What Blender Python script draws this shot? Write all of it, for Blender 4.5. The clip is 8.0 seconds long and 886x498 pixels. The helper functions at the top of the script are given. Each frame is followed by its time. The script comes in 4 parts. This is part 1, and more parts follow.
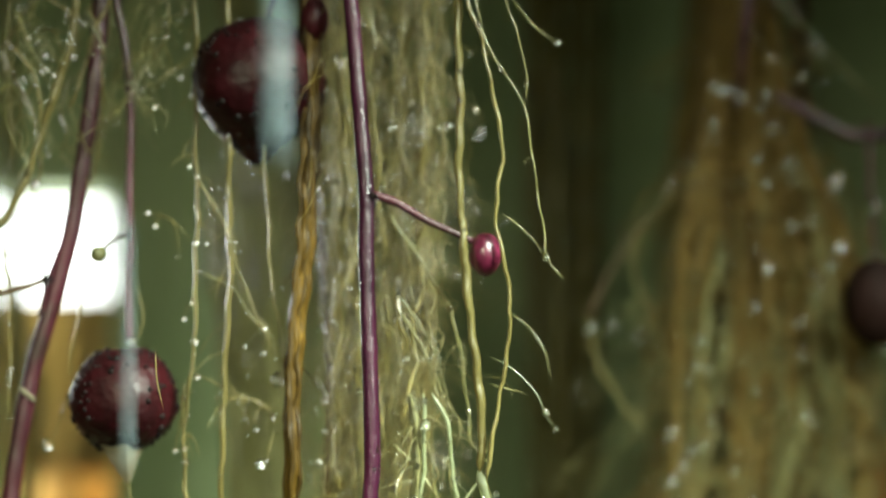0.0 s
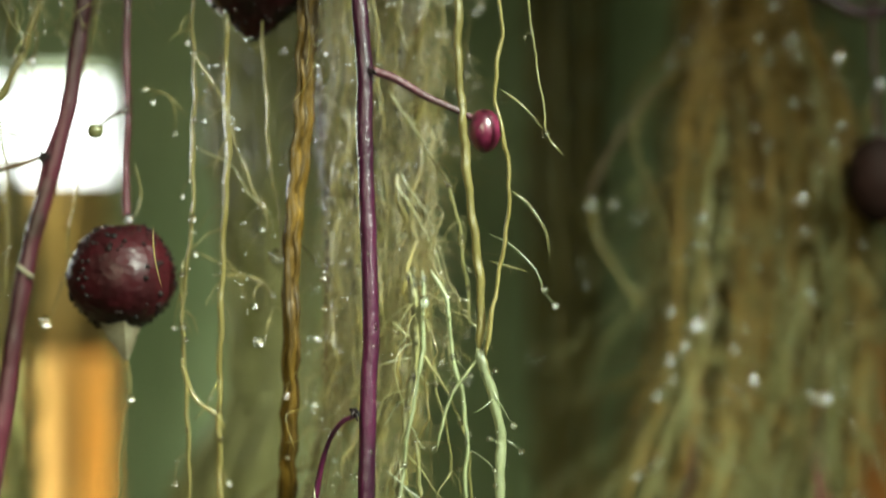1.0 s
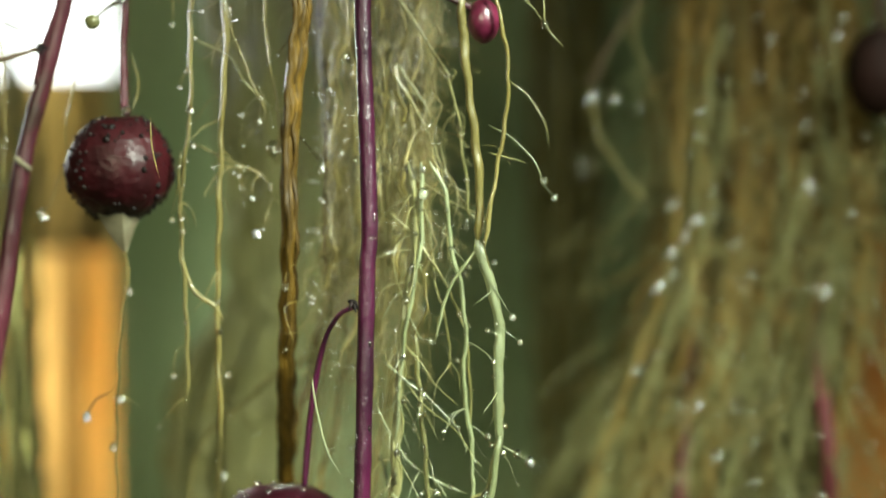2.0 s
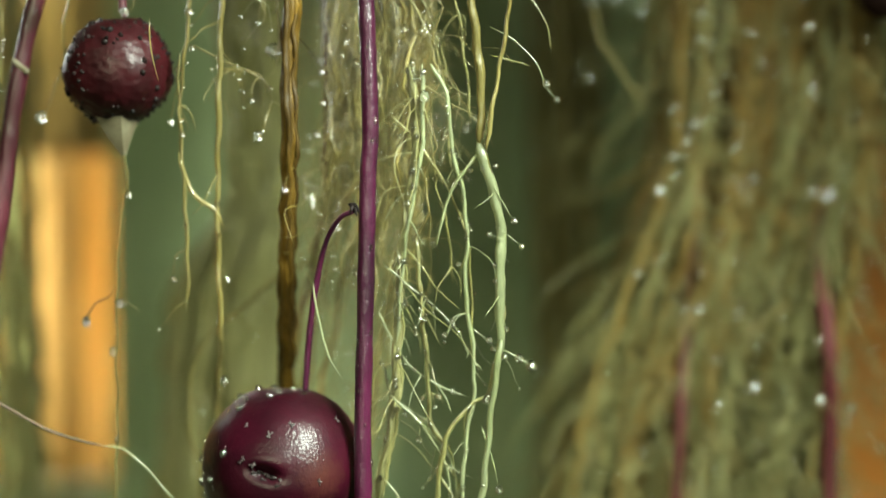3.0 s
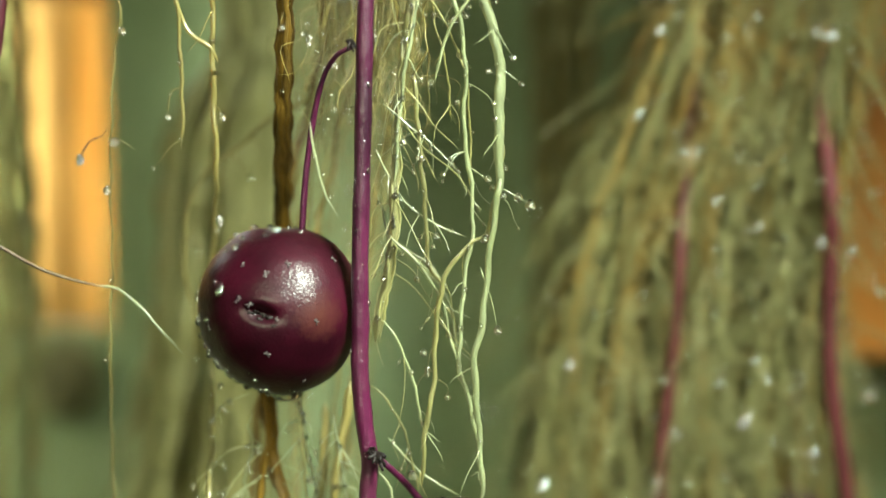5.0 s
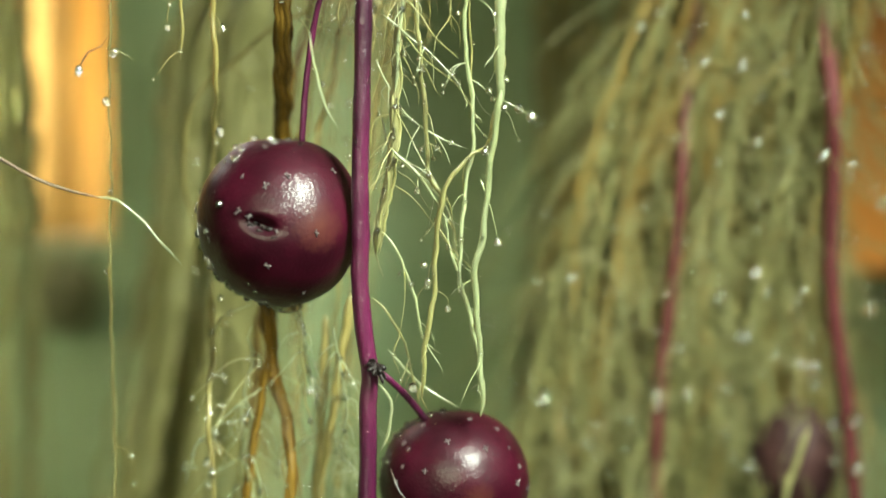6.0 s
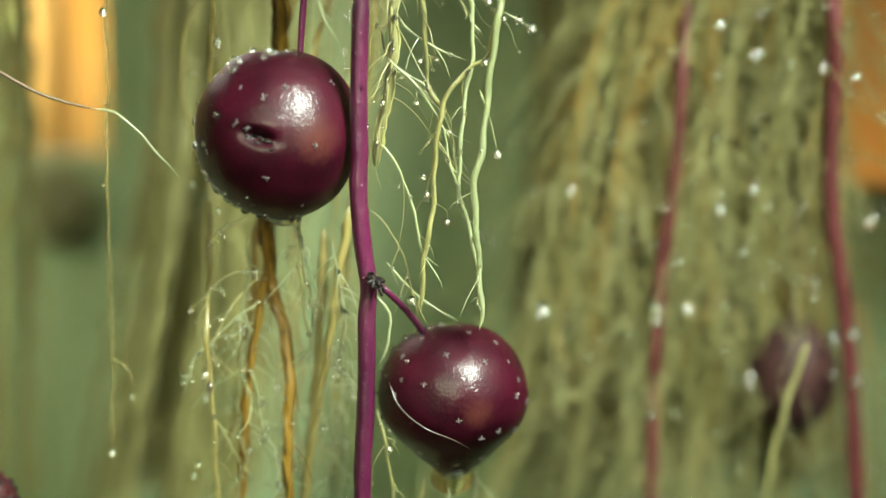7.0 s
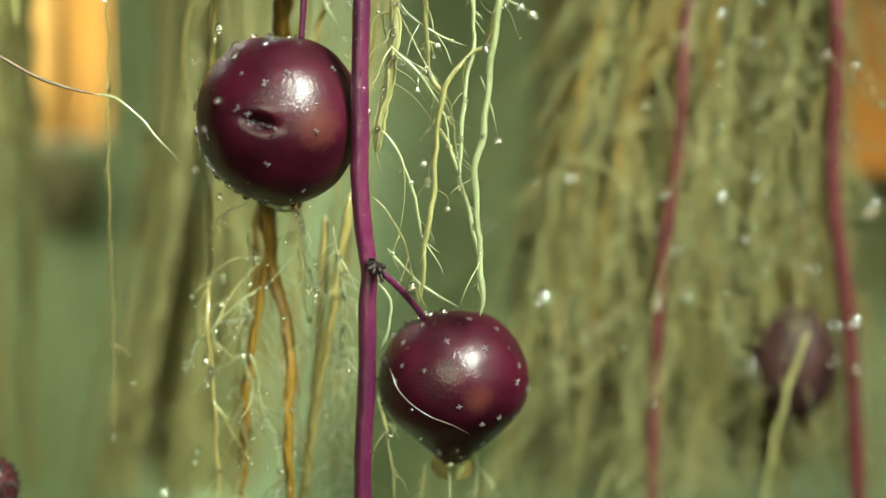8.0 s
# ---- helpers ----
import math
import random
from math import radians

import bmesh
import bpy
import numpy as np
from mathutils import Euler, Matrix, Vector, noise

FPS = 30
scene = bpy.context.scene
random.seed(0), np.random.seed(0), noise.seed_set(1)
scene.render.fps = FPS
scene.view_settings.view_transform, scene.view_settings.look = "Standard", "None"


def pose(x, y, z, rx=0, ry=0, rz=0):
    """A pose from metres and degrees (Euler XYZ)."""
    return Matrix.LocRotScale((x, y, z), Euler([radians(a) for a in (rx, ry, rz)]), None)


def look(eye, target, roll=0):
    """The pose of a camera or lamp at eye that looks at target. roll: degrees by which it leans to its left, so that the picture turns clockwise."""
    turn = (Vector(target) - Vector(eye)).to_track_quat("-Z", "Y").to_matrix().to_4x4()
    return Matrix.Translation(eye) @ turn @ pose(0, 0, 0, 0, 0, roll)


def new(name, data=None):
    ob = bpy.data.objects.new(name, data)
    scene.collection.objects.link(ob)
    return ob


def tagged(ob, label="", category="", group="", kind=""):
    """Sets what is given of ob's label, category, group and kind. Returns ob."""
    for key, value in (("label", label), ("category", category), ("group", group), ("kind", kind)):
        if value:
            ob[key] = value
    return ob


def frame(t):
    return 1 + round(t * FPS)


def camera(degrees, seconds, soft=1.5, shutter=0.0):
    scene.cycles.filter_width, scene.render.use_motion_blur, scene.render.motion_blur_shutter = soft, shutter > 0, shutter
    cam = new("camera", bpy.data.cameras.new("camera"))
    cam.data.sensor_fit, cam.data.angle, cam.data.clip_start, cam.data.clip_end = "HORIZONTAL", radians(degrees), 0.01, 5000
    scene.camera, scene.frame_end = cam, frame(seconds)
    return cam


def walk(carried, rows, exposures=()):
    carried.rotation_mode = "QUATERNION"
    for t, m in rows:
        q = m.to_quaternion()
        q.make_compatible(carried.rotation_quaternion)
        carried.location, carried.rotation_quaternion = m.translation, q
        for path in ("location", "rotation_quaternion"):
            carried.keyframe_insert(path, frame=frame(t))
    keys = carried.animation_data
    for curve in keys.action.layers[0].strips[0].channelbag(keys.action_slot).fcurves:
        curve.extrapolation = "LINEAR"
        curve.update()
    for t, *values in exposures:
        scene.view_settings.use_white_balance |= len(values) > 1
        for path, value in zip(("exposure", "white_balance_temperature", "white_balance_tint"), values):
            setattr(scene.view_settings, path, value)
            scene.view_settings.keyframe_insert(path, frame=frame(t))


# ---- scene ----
MM = 0.001
LID_Z = 260.0
cam = camera(20.0, 8.0, soft=1.5, shutter=0.5)
# long lens on a tripod head that tilts down: seconds, eye in mm, yaw, pitch, roll
ROWS = [
    (0.0, -1.03, -442.26, -43.12, -0.149, 4.320, -0.424),
    (0.5, -0.61, -441.20, -43.09, -0.089, 2.946, -0.407),
    (1.0, 0.26, -439.60, -44.65, 0.016, 1.724, -0.443),
    (1.5, 2.21, -439.09, -46.86, 0.242, 0.743, -0.425),
    (3.0, 0.22, -435.67, -48.39, 0.045, -2.472, -0.437),
    (3.5, 1.45, -434.76, -49.77, 0.193, -3.214, -0.486),
    (4.0, 0.84, -432.94, -50.67, 0.104, -4.038, -0.415),
    (4.5, -0.57, -431.51, -51.54, -0.069, -4.828, -0.366),
    (6.0, -0.23, -429.36, -53.11, -0.009, -7.604, -0.289),
    (6.5, 0.71, -428.17, -53.82, 0.088, -8.556, -0.240),
    (7.0, -1.28, -427.32, -54.42, -0.162, -9.461, -0.196),
    (7.5, -1.49, -426.80, -54.83, -0.174, -9.734, -0.110),
    (8.0, -0.48, -427.66, -55.47, -0.036, -9.633, -0.105),
]


def camera_pose(x, y, z, yaw, pitch, roll):
    """The eye in mm; yaw to the left, pitch up, roll as look() takes it."""
    eye = Vector((x * MM, y * MM, z * MM))
    a, b = radians(yaw), radians(pitch)
    ahead = Vector((-math.sin(a) * math.cos(b), math.cos(a) * math.cos(b), math.sin(b)))
    return look(eye, eye + ahead, roll)


# the film camera opens up as it tilts down
EXPOSURES = [(0.0, -0.62), (1.5, -0.58), (3.5, -0.47), (4.5, -0.3), (6.0, 0.0), (8.0, 0.05)]
walk(cam, [(t, camera_pose(*row)) for t, *row in ROWS], EXPOSURES)
cam.data.dof.use_dof, cam.data.dof.focus_distance, cam.data.dof.aperture_fstop = True, 0.432, 5.2

# ---- light ----
world = bpy.data.worlds.new("sky")
scene.world = world
world.use_nodes = True
sky = world.node_tree.nodes.new("ShaderNodeTexSky")
sky.sky_type, sky.sun_disc, sky.sun_elevation, sky.sun_rotation = "NISHITA", False, radians(40), radians(-30)
world.node_tree.links.new(sky.outputs[0], world.node_tree.nodes["Background"].inputs[0])
world.node_tree.nodes["Background"].inputs[1].default_value = 0.1


def lamp(name, kind, eye, target, energy, colour):
    data = bpy.data.lights.new(name, kind)
    data.energy, data.color = energy, colour
    ob = new(name, data)
    ob.matrix_world = look([c * MM for c in eye], [c * MM for c in target])
    return data


torch = lamp("work_lamp", "SPOT", (170, -215, 150), (-106, 100, -252), 46.0, (0.86, 1.0, 0.85))
torch.spot_size, torch.spot_blend, torch.shadow_soft_size = radians(52), 1.0, 0.065
daylight = lamp("window_daylight", "AREA", (-150, 196, 6), (-40, 0, -60), 0.18, (0.95, 1.0, 0.92))
daylight.shape, daylight.size, daylight.size_y = "RECTANGLE", 0.12, 0.03
# added fill from front left, lifts the left background; no such source exists
front_fill = lamp("unseen_front_fill", "AREA", (-270, -600, 120), (-120, 200, -225), 0.66, (0.93, 1.0, 0.68))
front_fill.spread = radians(44)
front_fill.shape, front_fill.size, front_fill.size_y = "RECTANGLE", 0.6, 0.22


# ---- materials ----
def material(name, colour, second, rough=0.4, scale=60.0, fine=600.0, bump=0.2, translucent=0.0, coat=0.0,
             per_object=0.25, stretch=1.0, third=None, spread=(0.35, 0.65), subsurface=0.0, clear=0.0, gloss=0.2, shine=0.5, pores=0.0, russet=None):
    """Two-scale procedural surface in real-world size; third colours rare patches."""
    m = bpy.data.materials.new(name)
    m.use_nodes = True
    nt = m.node_tree
    n, link = nt.nodes, nt.links.new
    bsdf = n["Principled BSDF"]
    co = n.new("ShaderNodeTexCoord")
    mp = n.new("ShaderNodeMapping")
    mp.inputs["Scale"].default_value = (1, 1, stretch)
    link(co.outputs["Object"], mp.inputs[0])
    big, small = n.new("ShaderNodeTexNoise"), n.new("ShaderNodeTexNoise")
    big.inputs["Scale"].default_value, small.inputs["Scale"].default_value = scale, fine
    big.inputs["Detail"].default_value = small.inputs["Detail"].default_value = 4
    link(mp.outputs[0], big.inputs[0])
    link(mp.outputs[0], small.inputs[0])
    ramp = n.new("ShaderNodeValToRGB")
    ramp.color_ramp.elements[0].position, ramp.color_ramp.elements[1].position = spread
    ramp.color_ramp.elements[0].color, ramp.color_ramp.elements[1].color = (*colour, 1), (*second, 1)
    link(big.outputs[0], ramp.inputs[0])
    out = ramp.outputs[0]
    if third:
        patch, mix3 = n.new("ShaderNodeTexNoise"), n.new("ShaderNodeMix")
        patch.inputs["Scale"].default_value, patch.inputs["Detail"].default_value = scale * 0.7, 6
        shift = n.new("ShaderNodeMapping")
        shift.inputs["Location"].default_value = (3.1, 1.7, 0.4)
        link(co.outputs["Object"], shift.inputs[0])
        link(shift.outputs[0], patch.inputs[0])
        r3 = n.new("ShaderNodeValToRGB")
        r3.color_ramp.elements[0].position, r3.color_ramp.elements[1].position = 0.56, 0.68
        link(patch.outputs[0], r3.inputs[0])
        mix3.data_type = "RGBA"
        link(r3.outputs[0], mix3.inputs[0])
        link(out, mix3.inputs[6])
        mix3.inputs[7].default_value = (*third, 1)
        out = mix3.outputs[2]
    if russet:
        away, blot, edge, mix4 = n.new("ShaderNodeVectorMath"), n.new("ShaderNodeMath"), n.new("ShaderNodeMapRange"), n.new("ShaderNodeMix")
        away.operation = "DISTANCE"
        link(co.outputs["Object"], away.inputs[0])
        away.inputs[1].default_value = [c * MM for c in russet[:3]]
        blot.operation = "MULTIPLY_ADD"
        link(small.outputs[0], blot.inputs[0])
        blot.inputs[1].default_value = russet[3] * MM * 1.6
        link(away.outputs["Value"], blot.inputs[2])
        edge.inputs[1].default_value, edge.inputs[2].default_value = russet[3] * MM * 0.6, russet[3] * MM * 2.1
        edge.inputs[3].default_value, edge.inputs[4].default_value = 0.75, 0.0
        link(blot.outputs[0], edge.inputs[0])
        mix4.data_type = "RGBA"
        link(edge.outputs[0], mix4.inputs[0])
        link(out, mix4.inputs[6])
        mix4.inputs[7].default_value = (0.065, 0.018, 0.012, 1)
        out = mix4.outputs[2]
    grain = n.new("ShaderNodeMix")
    grain.data_type, grain.blend_type = "RGBA", "MULTIPLY"
    grain.inputs[0].default_value = 0.5
    gr = n.new("ShaderNodeValToRGB")
    gr.color_ramp.elements[0].color, gr.color_ramp.elements[1].color = (0.45, 0.45, 0.45, 1), (1.4, 1.4, 1.4, 1)
    link(small.outputs[0], gr.inputs[0])
    link(out, grain.inputs[6])
    link(gr.outputs[0], grain.inputs[7])
    info, hsv, vary = n.new("ShaderNodeObjectInfo"), n.new("ShaderNodeHueSaturation"), n.new("ShaderNodeMapRange")
    vary.inputs[3].default_value, vary.inputs[4].default_value = 1 - per_object, 1 + per_object
    geo, add = n.new("ShaderNodeNewGeometry"), n.new("ShaderNodeMath")
    add.operation = "WRAP"
    add.inputs[1].default_value, add.inputs[2].default_value = 1.0, 0.0
    total = n.new("ShaderNodeMath")
    link(info.outputs["Random"], total.inputs[0])
    link(geo.outputs["Random Per Island"], total.inputs[1])
    link(total.outputs[0], add.inputs[0])
    link(add.outputs[0], vary.inputs[0])
    link(vary.outputs[0], hsv.inputs["Value"])
    link(grain.outputs[2], hsv.inputs["Color"])
    link(hsv.outputs[0], bsdf.inputs["Base Color"])
    bsdf.inputs["Roughness"].default_value = rough
    bsdf.inputs["Coat Weight"].default_value = coat
    bsdf.inputs["Coat Roughness"].default_value = gloss
    bsdf.inputs["Transmission Weight"].default_value = clear
    bsdf.inputs["Specular IOR Level"].default_value = shine
    if subsurface:
        bsdf.inputs["Subsurface Weight"].default_value = subsurface
        bsdf.inputs["Subsurface Scale"].default_value = 0.002
    if bump:
        b = n.new("ShaderNodeBump")
        b.inputs["Strength"].default_value, b.inputs["Distance"].default_value = bump, 0.0004
        link(small.outputs[0], b.inputs["Height"])
        link(b.outputs[0], bsdf.inputs["Normal"])
        if pores:
            pit, pb = n.new("ShaderNodeTexNoise"), n.new("ShaderNodeBump")
            pit.inputs["Scale"].default_value, pit.inputs["Detail"].default_value = 1900, 2
            link(co.outputs["Object"], pit.inputs[0])
            pb.inputs["Strength"].default_value, pb.inputs["Distance"].default_value = pores, 0.0003
            link(pit.outputs[0], pb.inputs["Height"])
            link(pb.outputs[0], bsdf.inputs["Coat Normal"])
    if translucent:
        tr, mix = n.new("ShaderNodeBsdfTranslucent"), n.new("ShaderNodeMixShader")
        link(hsv.outputs[0], tr.inputs[0])
        mix.inputs[0].default_value = translucent
        link(bsdf.outputs[0], mix.inputs[1])
        link(tr.outputs[0], mix.inputs[2])
        link(mix.outputs[0], n["Material Output"].inputs[0])
    return m


def glass(name, colour=(1, 1, 1), sheen=1.0):
    m = bpy.data.materials.new(name)
    m.use_nodes = True
    b = m.node_tree.nodes["Principled BSDF"]
    b.inputs["Base Color"].default_value = (*colour, 1)
    b.inputs["Roughness"].default_value, b.inputs["IOR"].default_value = 0.02, 1.33
    b.inputs["Transmission Weight"].default_value = 1.0
    b.inputs["Coat Weight"].default_value, b.inputs["Coat Roughness"].default_value, b.inputs["Coat IOR"].default_value = sheen, 0.1, 2.2
    return m


def glow(name, colour, strength):
    m = bpy.data.materials.new(name)
    m.use_nodes = True
    b = m.node_tree.nodes["Principled BSDF"]
    b.inputs["Base Color"].default_value = (0.8, 0.8, 0.8, 1)
    b.inputs["Emission Color"].default_value, b.inputs["Emission Strength"].default_value = (*colour, 1), strength
    return m


WALL = material("damp_grey_green_plaster", (0.265, 0.345, 0.17), (0.395, 0.475, 0.26), 0.8, 14, 180, 0.3, per_object=0.0)
LID = material("dark_foam_lid", (0.05, 0.045, 0.02), (0.09, 0.08, 0.035), 0.8, 20, 300, 0.3, per_object=0.0)
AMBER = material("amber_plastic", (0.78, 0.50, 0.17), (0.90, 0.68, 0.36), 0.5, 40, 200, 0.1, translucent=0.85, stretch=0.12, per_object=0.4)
PALE_STRIP = material("pale_green_plastic", (0.6, 0.62, 0.35), (0.75, 0.75, 0.45), 0.5, 40, 200, 0.1, translucent=0.7, stretch=0.12)
TAN_STRIP = material("dull_tan_plastic", (0.30, 0.235, 0.105), (0.40, 0.32, 0.16), 0.6, 40, 200, 0.1, translucent=0.85, stretch=0.12, per_object=0.2)
ORANGE = material("orange_board", (0.50, 0.15, 0.012), (0.62, 0.22, 0.025), 0.6, 30, 300, 0.2, per_object=0.0)
STEM = material("magenta_stem_skin", (0.015, 0.001, 0.0075), (0.060, 0.0046, 0.026), 0.42, 120, 1100, 0.8, coat=0.7, gloss=0.12, shine=0.3, per_object=0.1, stretch=0.25, third=(0.055, 0.008, 0.024), pores=0.8)
STEM_DARK = material("red_brown_stem_skin", (0.036, 0.006, 0.009), (0.078, 0.013, 0.022), 0.4, 120, 1100, 0.7, coat=0.45, gloss=0.13, per_object=0.1, stretch=0.25, third=(0.03, 0.010, 0.008), pores=0.7)
SKIN = [material("purple_tuber_skin", (0.012, 0.0005, 0.0026), (0.026, 0.0012, 0.0056), 0.5, 110, 1100, 0.2, coat=0.3, shine=0.1, gloss=0.2, per_object=0.0, pores=0.45, russet=at)
        for at in ((7.5, -12.5, 0.5, 4.0), (4.0, -12.4, -0.6, 2.6))]
SKIN_DARK = material("dark_maroon_tuber_skin", (0.015, 0.002, 0.0025), (0.038, 0.004, 0.006), 0.5, 110, 1100, 0.3, shine=0.15, coat=0.2, gloss=0.22, per_object=0.05, third=(0.012, 0.006, 0.004), pores=0.4)
BUD = material("pink_bud_skin", (0.04, 0.004, 0.010), (0.12, 0.012, 0.036), 0.3, 300, 1800, 0.1, coat=0.5, per_object=0.0)
DULL = material("dull_magenta_stem_skin", (0.055, 0.011, 0.011), (0.095, 0.020, 0.020), 0.6, 90, 900, 0.25, per_object=0.1, stretch=0.25, shine=0.2)
FAR_TAN = material("far_tan_root", (0.185, 0.15, 0.043), (0.265, 0.22, 0.073), 0.6, 130, 1500, 0.25, translucent=0.5, stretch=0.3, per_object=0.15)
FAR_RUST = material("far_rusty_root", (0.285, 0.172, 0.034), (0.39, 0.255, 0.066), 0.55, 130, 1500, 0.25, translucent=0.5, stretch=0.3, per_object=0.2)
FAR_CREAM = material("far_cream_root", (0.25, 0.228, 0.08), (0.34, 0.32, 0.135), 0.55, 130, 1500, 0.25, translucent=0.5, stretch=0.3, per_object=0.18, coat=0.3)
DARK_STOLON = material("dark_stolon_skin", (0.030, 0.010, 0.010), (0.08, 0.018, 0.028), 0.45, 120, 1100, 0.7, coat=0.2, per_object=0.1)
DULL_SKIN = material("dull_dark_tuber_skin", (0.012, 0.005, 0.003), (0.026, 0.009, 0.007), 0.7, 110, 1400, 0.3, per_object=0.05, shine=0.15)
DULL_PURPLE = material("dull_purple_tuber_skin", (0.022, 0.008, 0.008), (0.042, 0.016, 0.014), 0.6, 110, 1400, 0.3, per_object=0.0, shine=0.2)
SCALE_DARK = material("black_scale_leaf", (0.005, 0.0035, 0.003), (0.014, 0.008, 0.007), 0.5, 300, 2000, 0.4, shine=0.15)
OLIVE = material("olive_bud_skin", (0.07, 0.065, 0.025), (0.16, 0.15, 0.06), 0.25, 400, 2000, 0.2, coat=0.6)
SPECK = material("white_lenticel", (0.05, 0.038, 0.038), (0.12, 0.098, 0.094), 0.5, 900, 4000, 0.2)
CREAM = material("cream_root", (0.36, 0.33, 0.115), (0.48, 0.45, 0.20), 0.3, 150, 900, 0.8, translucent=0.2, coat=0.9, gloss=0.08, clear=0.6, stretch=0.3)
WHITE = material("greenish_white_root", (0.35, 0.38, 0.19), (0.47, 0.50, 0.29), 0.3, 150, 900, 0.8, translucent=0.2, coat=0.9, gloss=0.08, clear=0.6, stretch=0.3)
TAN = material("tan_root", (0.28, 0.225, 0.068), (0.42, 0.345, 0.12), 0.35, 150, 900, 0.7, translucent=0.2, coat=0.8, gloss=0.1, clear=0.4, stretch=0.3)
GOLD = material("golden_root", (0.27, 0.215, 0.062), (0.40, 0.335, 0.12), 0.3, 150, 900, 0.9, translucent=0.2, coat=1.0, gloss=0.08, clear=0.5, stretch=0.3)
BROWN = material("brown_root", (0.085, 0.045, 0.008), (0.20, 0.115, 0.022), 0.35, 150, 900, 0.8, translucent=0.1, coat=0.35, gloss=0.2, stretch=0.2)
ROPE = material("old_brown_root_bark", (0.030, 0.016, 0.002), (0.12, 0.066, 0.008), 0.5, 260, 1200, 0.9, coat=0.2, gloss=0.12, stretch=0.15, per_object=0.55, shine=0.25)
AMBER_ROOT = material("amber_brown_root", (0.11, 0.056, 0.006), (0.20, 0.115, 0.018), 0.4, 200, 1100, 0.8, translucent=0.35, coat=0.25, gloss=0.1, stretch=0.2, shine=0.2)
DRY = material("dark_dry_stalk", (0.07, 0.04, 0.02), (0.13, 0.08, 0.04), 0.5, 130, 1500, 0.3)
HUSK = material("pale_bud_scale", (0.30, 0.25, 0.15), (0.45, 0.40, 0.26), 0.35, 200, 1500, 0.3, translucent=0.55)
THREAD = material("pinkish_root_thread", (0.032, 0.016, 0.014), (0.062, 0.036, 0.030), 0.4, 200, 1500, 0.3, coat=0.3)
PATCH_BROWN = material("soft_brown_patch", (0.19, 0.175, 0.09), (0.28, 0.255, 0.14), 0.8, 110, 1400, 0.3, per_object=0.0, shine=0.1)
WATER = glass("clear_water")
# brown tint paints in the dark tuber refracted by the hanging drop
TINTED_WATER = glass("brown_tinted_water", (0.80, 0.68, 0.48), 0.0)
FALLING = material("white_running_water", (0.62, 0.78, 0.82), (0.75, 0.88, 0.92), 0.15, 300, 900, 0.1, translucent=0.5, per_object=0.0)
DAY = glow("bright_overcast_day", (0.95, 1.0, 1.0), 7.4)


# ---- mesh helpers ----
def mesh_of(name, verts, faces, mat, smooth=True):
    me = bpy.data.meshes.new(name)
    me.from_pydata([tuple(v) for v in verts], [], faces)
    if smooth:
        me.polygons.foreach_set("use_smooth", [True] * len(me.polygons))
    me.materials.append(mat)
    me.update()
    return me


def part(name, data, mat, parent=None, label="", smooth=True):
    """One mesh object from (verts, faces) in metres, under parent."""
    ob = new(name, mesh_of(name, data[0], data[1], mat, smooth))
    if parent:
        ob.parent = parent
    return tagged(ob, label)


def join(pieces):
    verts, faces, k = [], [], 0
    for v, f in pieces:
        verts.extend(v)
        faces.extend(tuple(i + k for i in q) for q in f)
        k += len(v)
    return verts, faces


def box(x0, y0, z0, x1, y1, z1):
    """A box in mm."""
    v = [(x * MM, y * MM, z * MM) for z in (z0, z1) for y in (y0, y1) for x in (x0, x1)]
    return v, [(0, 2, 3, 1), (4, 5, 7, 6), (0, 1, 5, 4), (2, 6, 7, 3), (0, 4, 6, 2), (1, 3, 7, 5)]


def smooth_line(pts, step):
    """A smooth line through pts, sampled every step (mm)."""
    p = np.array(pts, float)
    if len(p) == 2:
        p = np.array([p[0], (p[0] + p[1]) / 2, p[1]])
    way = np.vstack([p[1] - p[0], p[2:] - p[:-2], p[-1] - p[-2]])
    way /= np.linalg.norm(way, axis=1)[:, None] + 1e-9
    out = []
    for a, b, u, w in zip(p[:-1], p[1:], way[:-1], way[1:]):
        d = np.linalg.norm(b - a)
        t = np.linspace(0, 1, max(2, int(d / step)), endpoint=False)[:, None]
        out.append((2 * t ** 3 - 3 * t ** 2 + 1) * a + (t ** 3 - 2 * t ** 2 + t) * d * u + (3 * t ** 2 - 2 * t ** 3) * b + (t ** 3 - t ** 2) * d * w)
    out.append(p[-1][None])
    return np.vstack(out)


def wander(line, amount, length, rng):
    """Small sideways wander along a line."""
    n = len(line)
    s = np.r_[0, np.cumsum(np.linalg.norm(np.diff(line, axis=0), axis=1))]
    out = line.copy()
    for wave, weight in ((1.0, 1.0), (0.37, 0.4)):
        for k in (0, 1, 2):
            ph, w = rng.uniform(0, 6.3), 2 * np.pi / (length * wave * rng.uniform(0.8, 1.3))
            out[:, k] += amount * weight * (0.3 if k == 2 else 1) * np.sin(s * w + ph) * np.clip(s / 3, 0, 1)
    return out


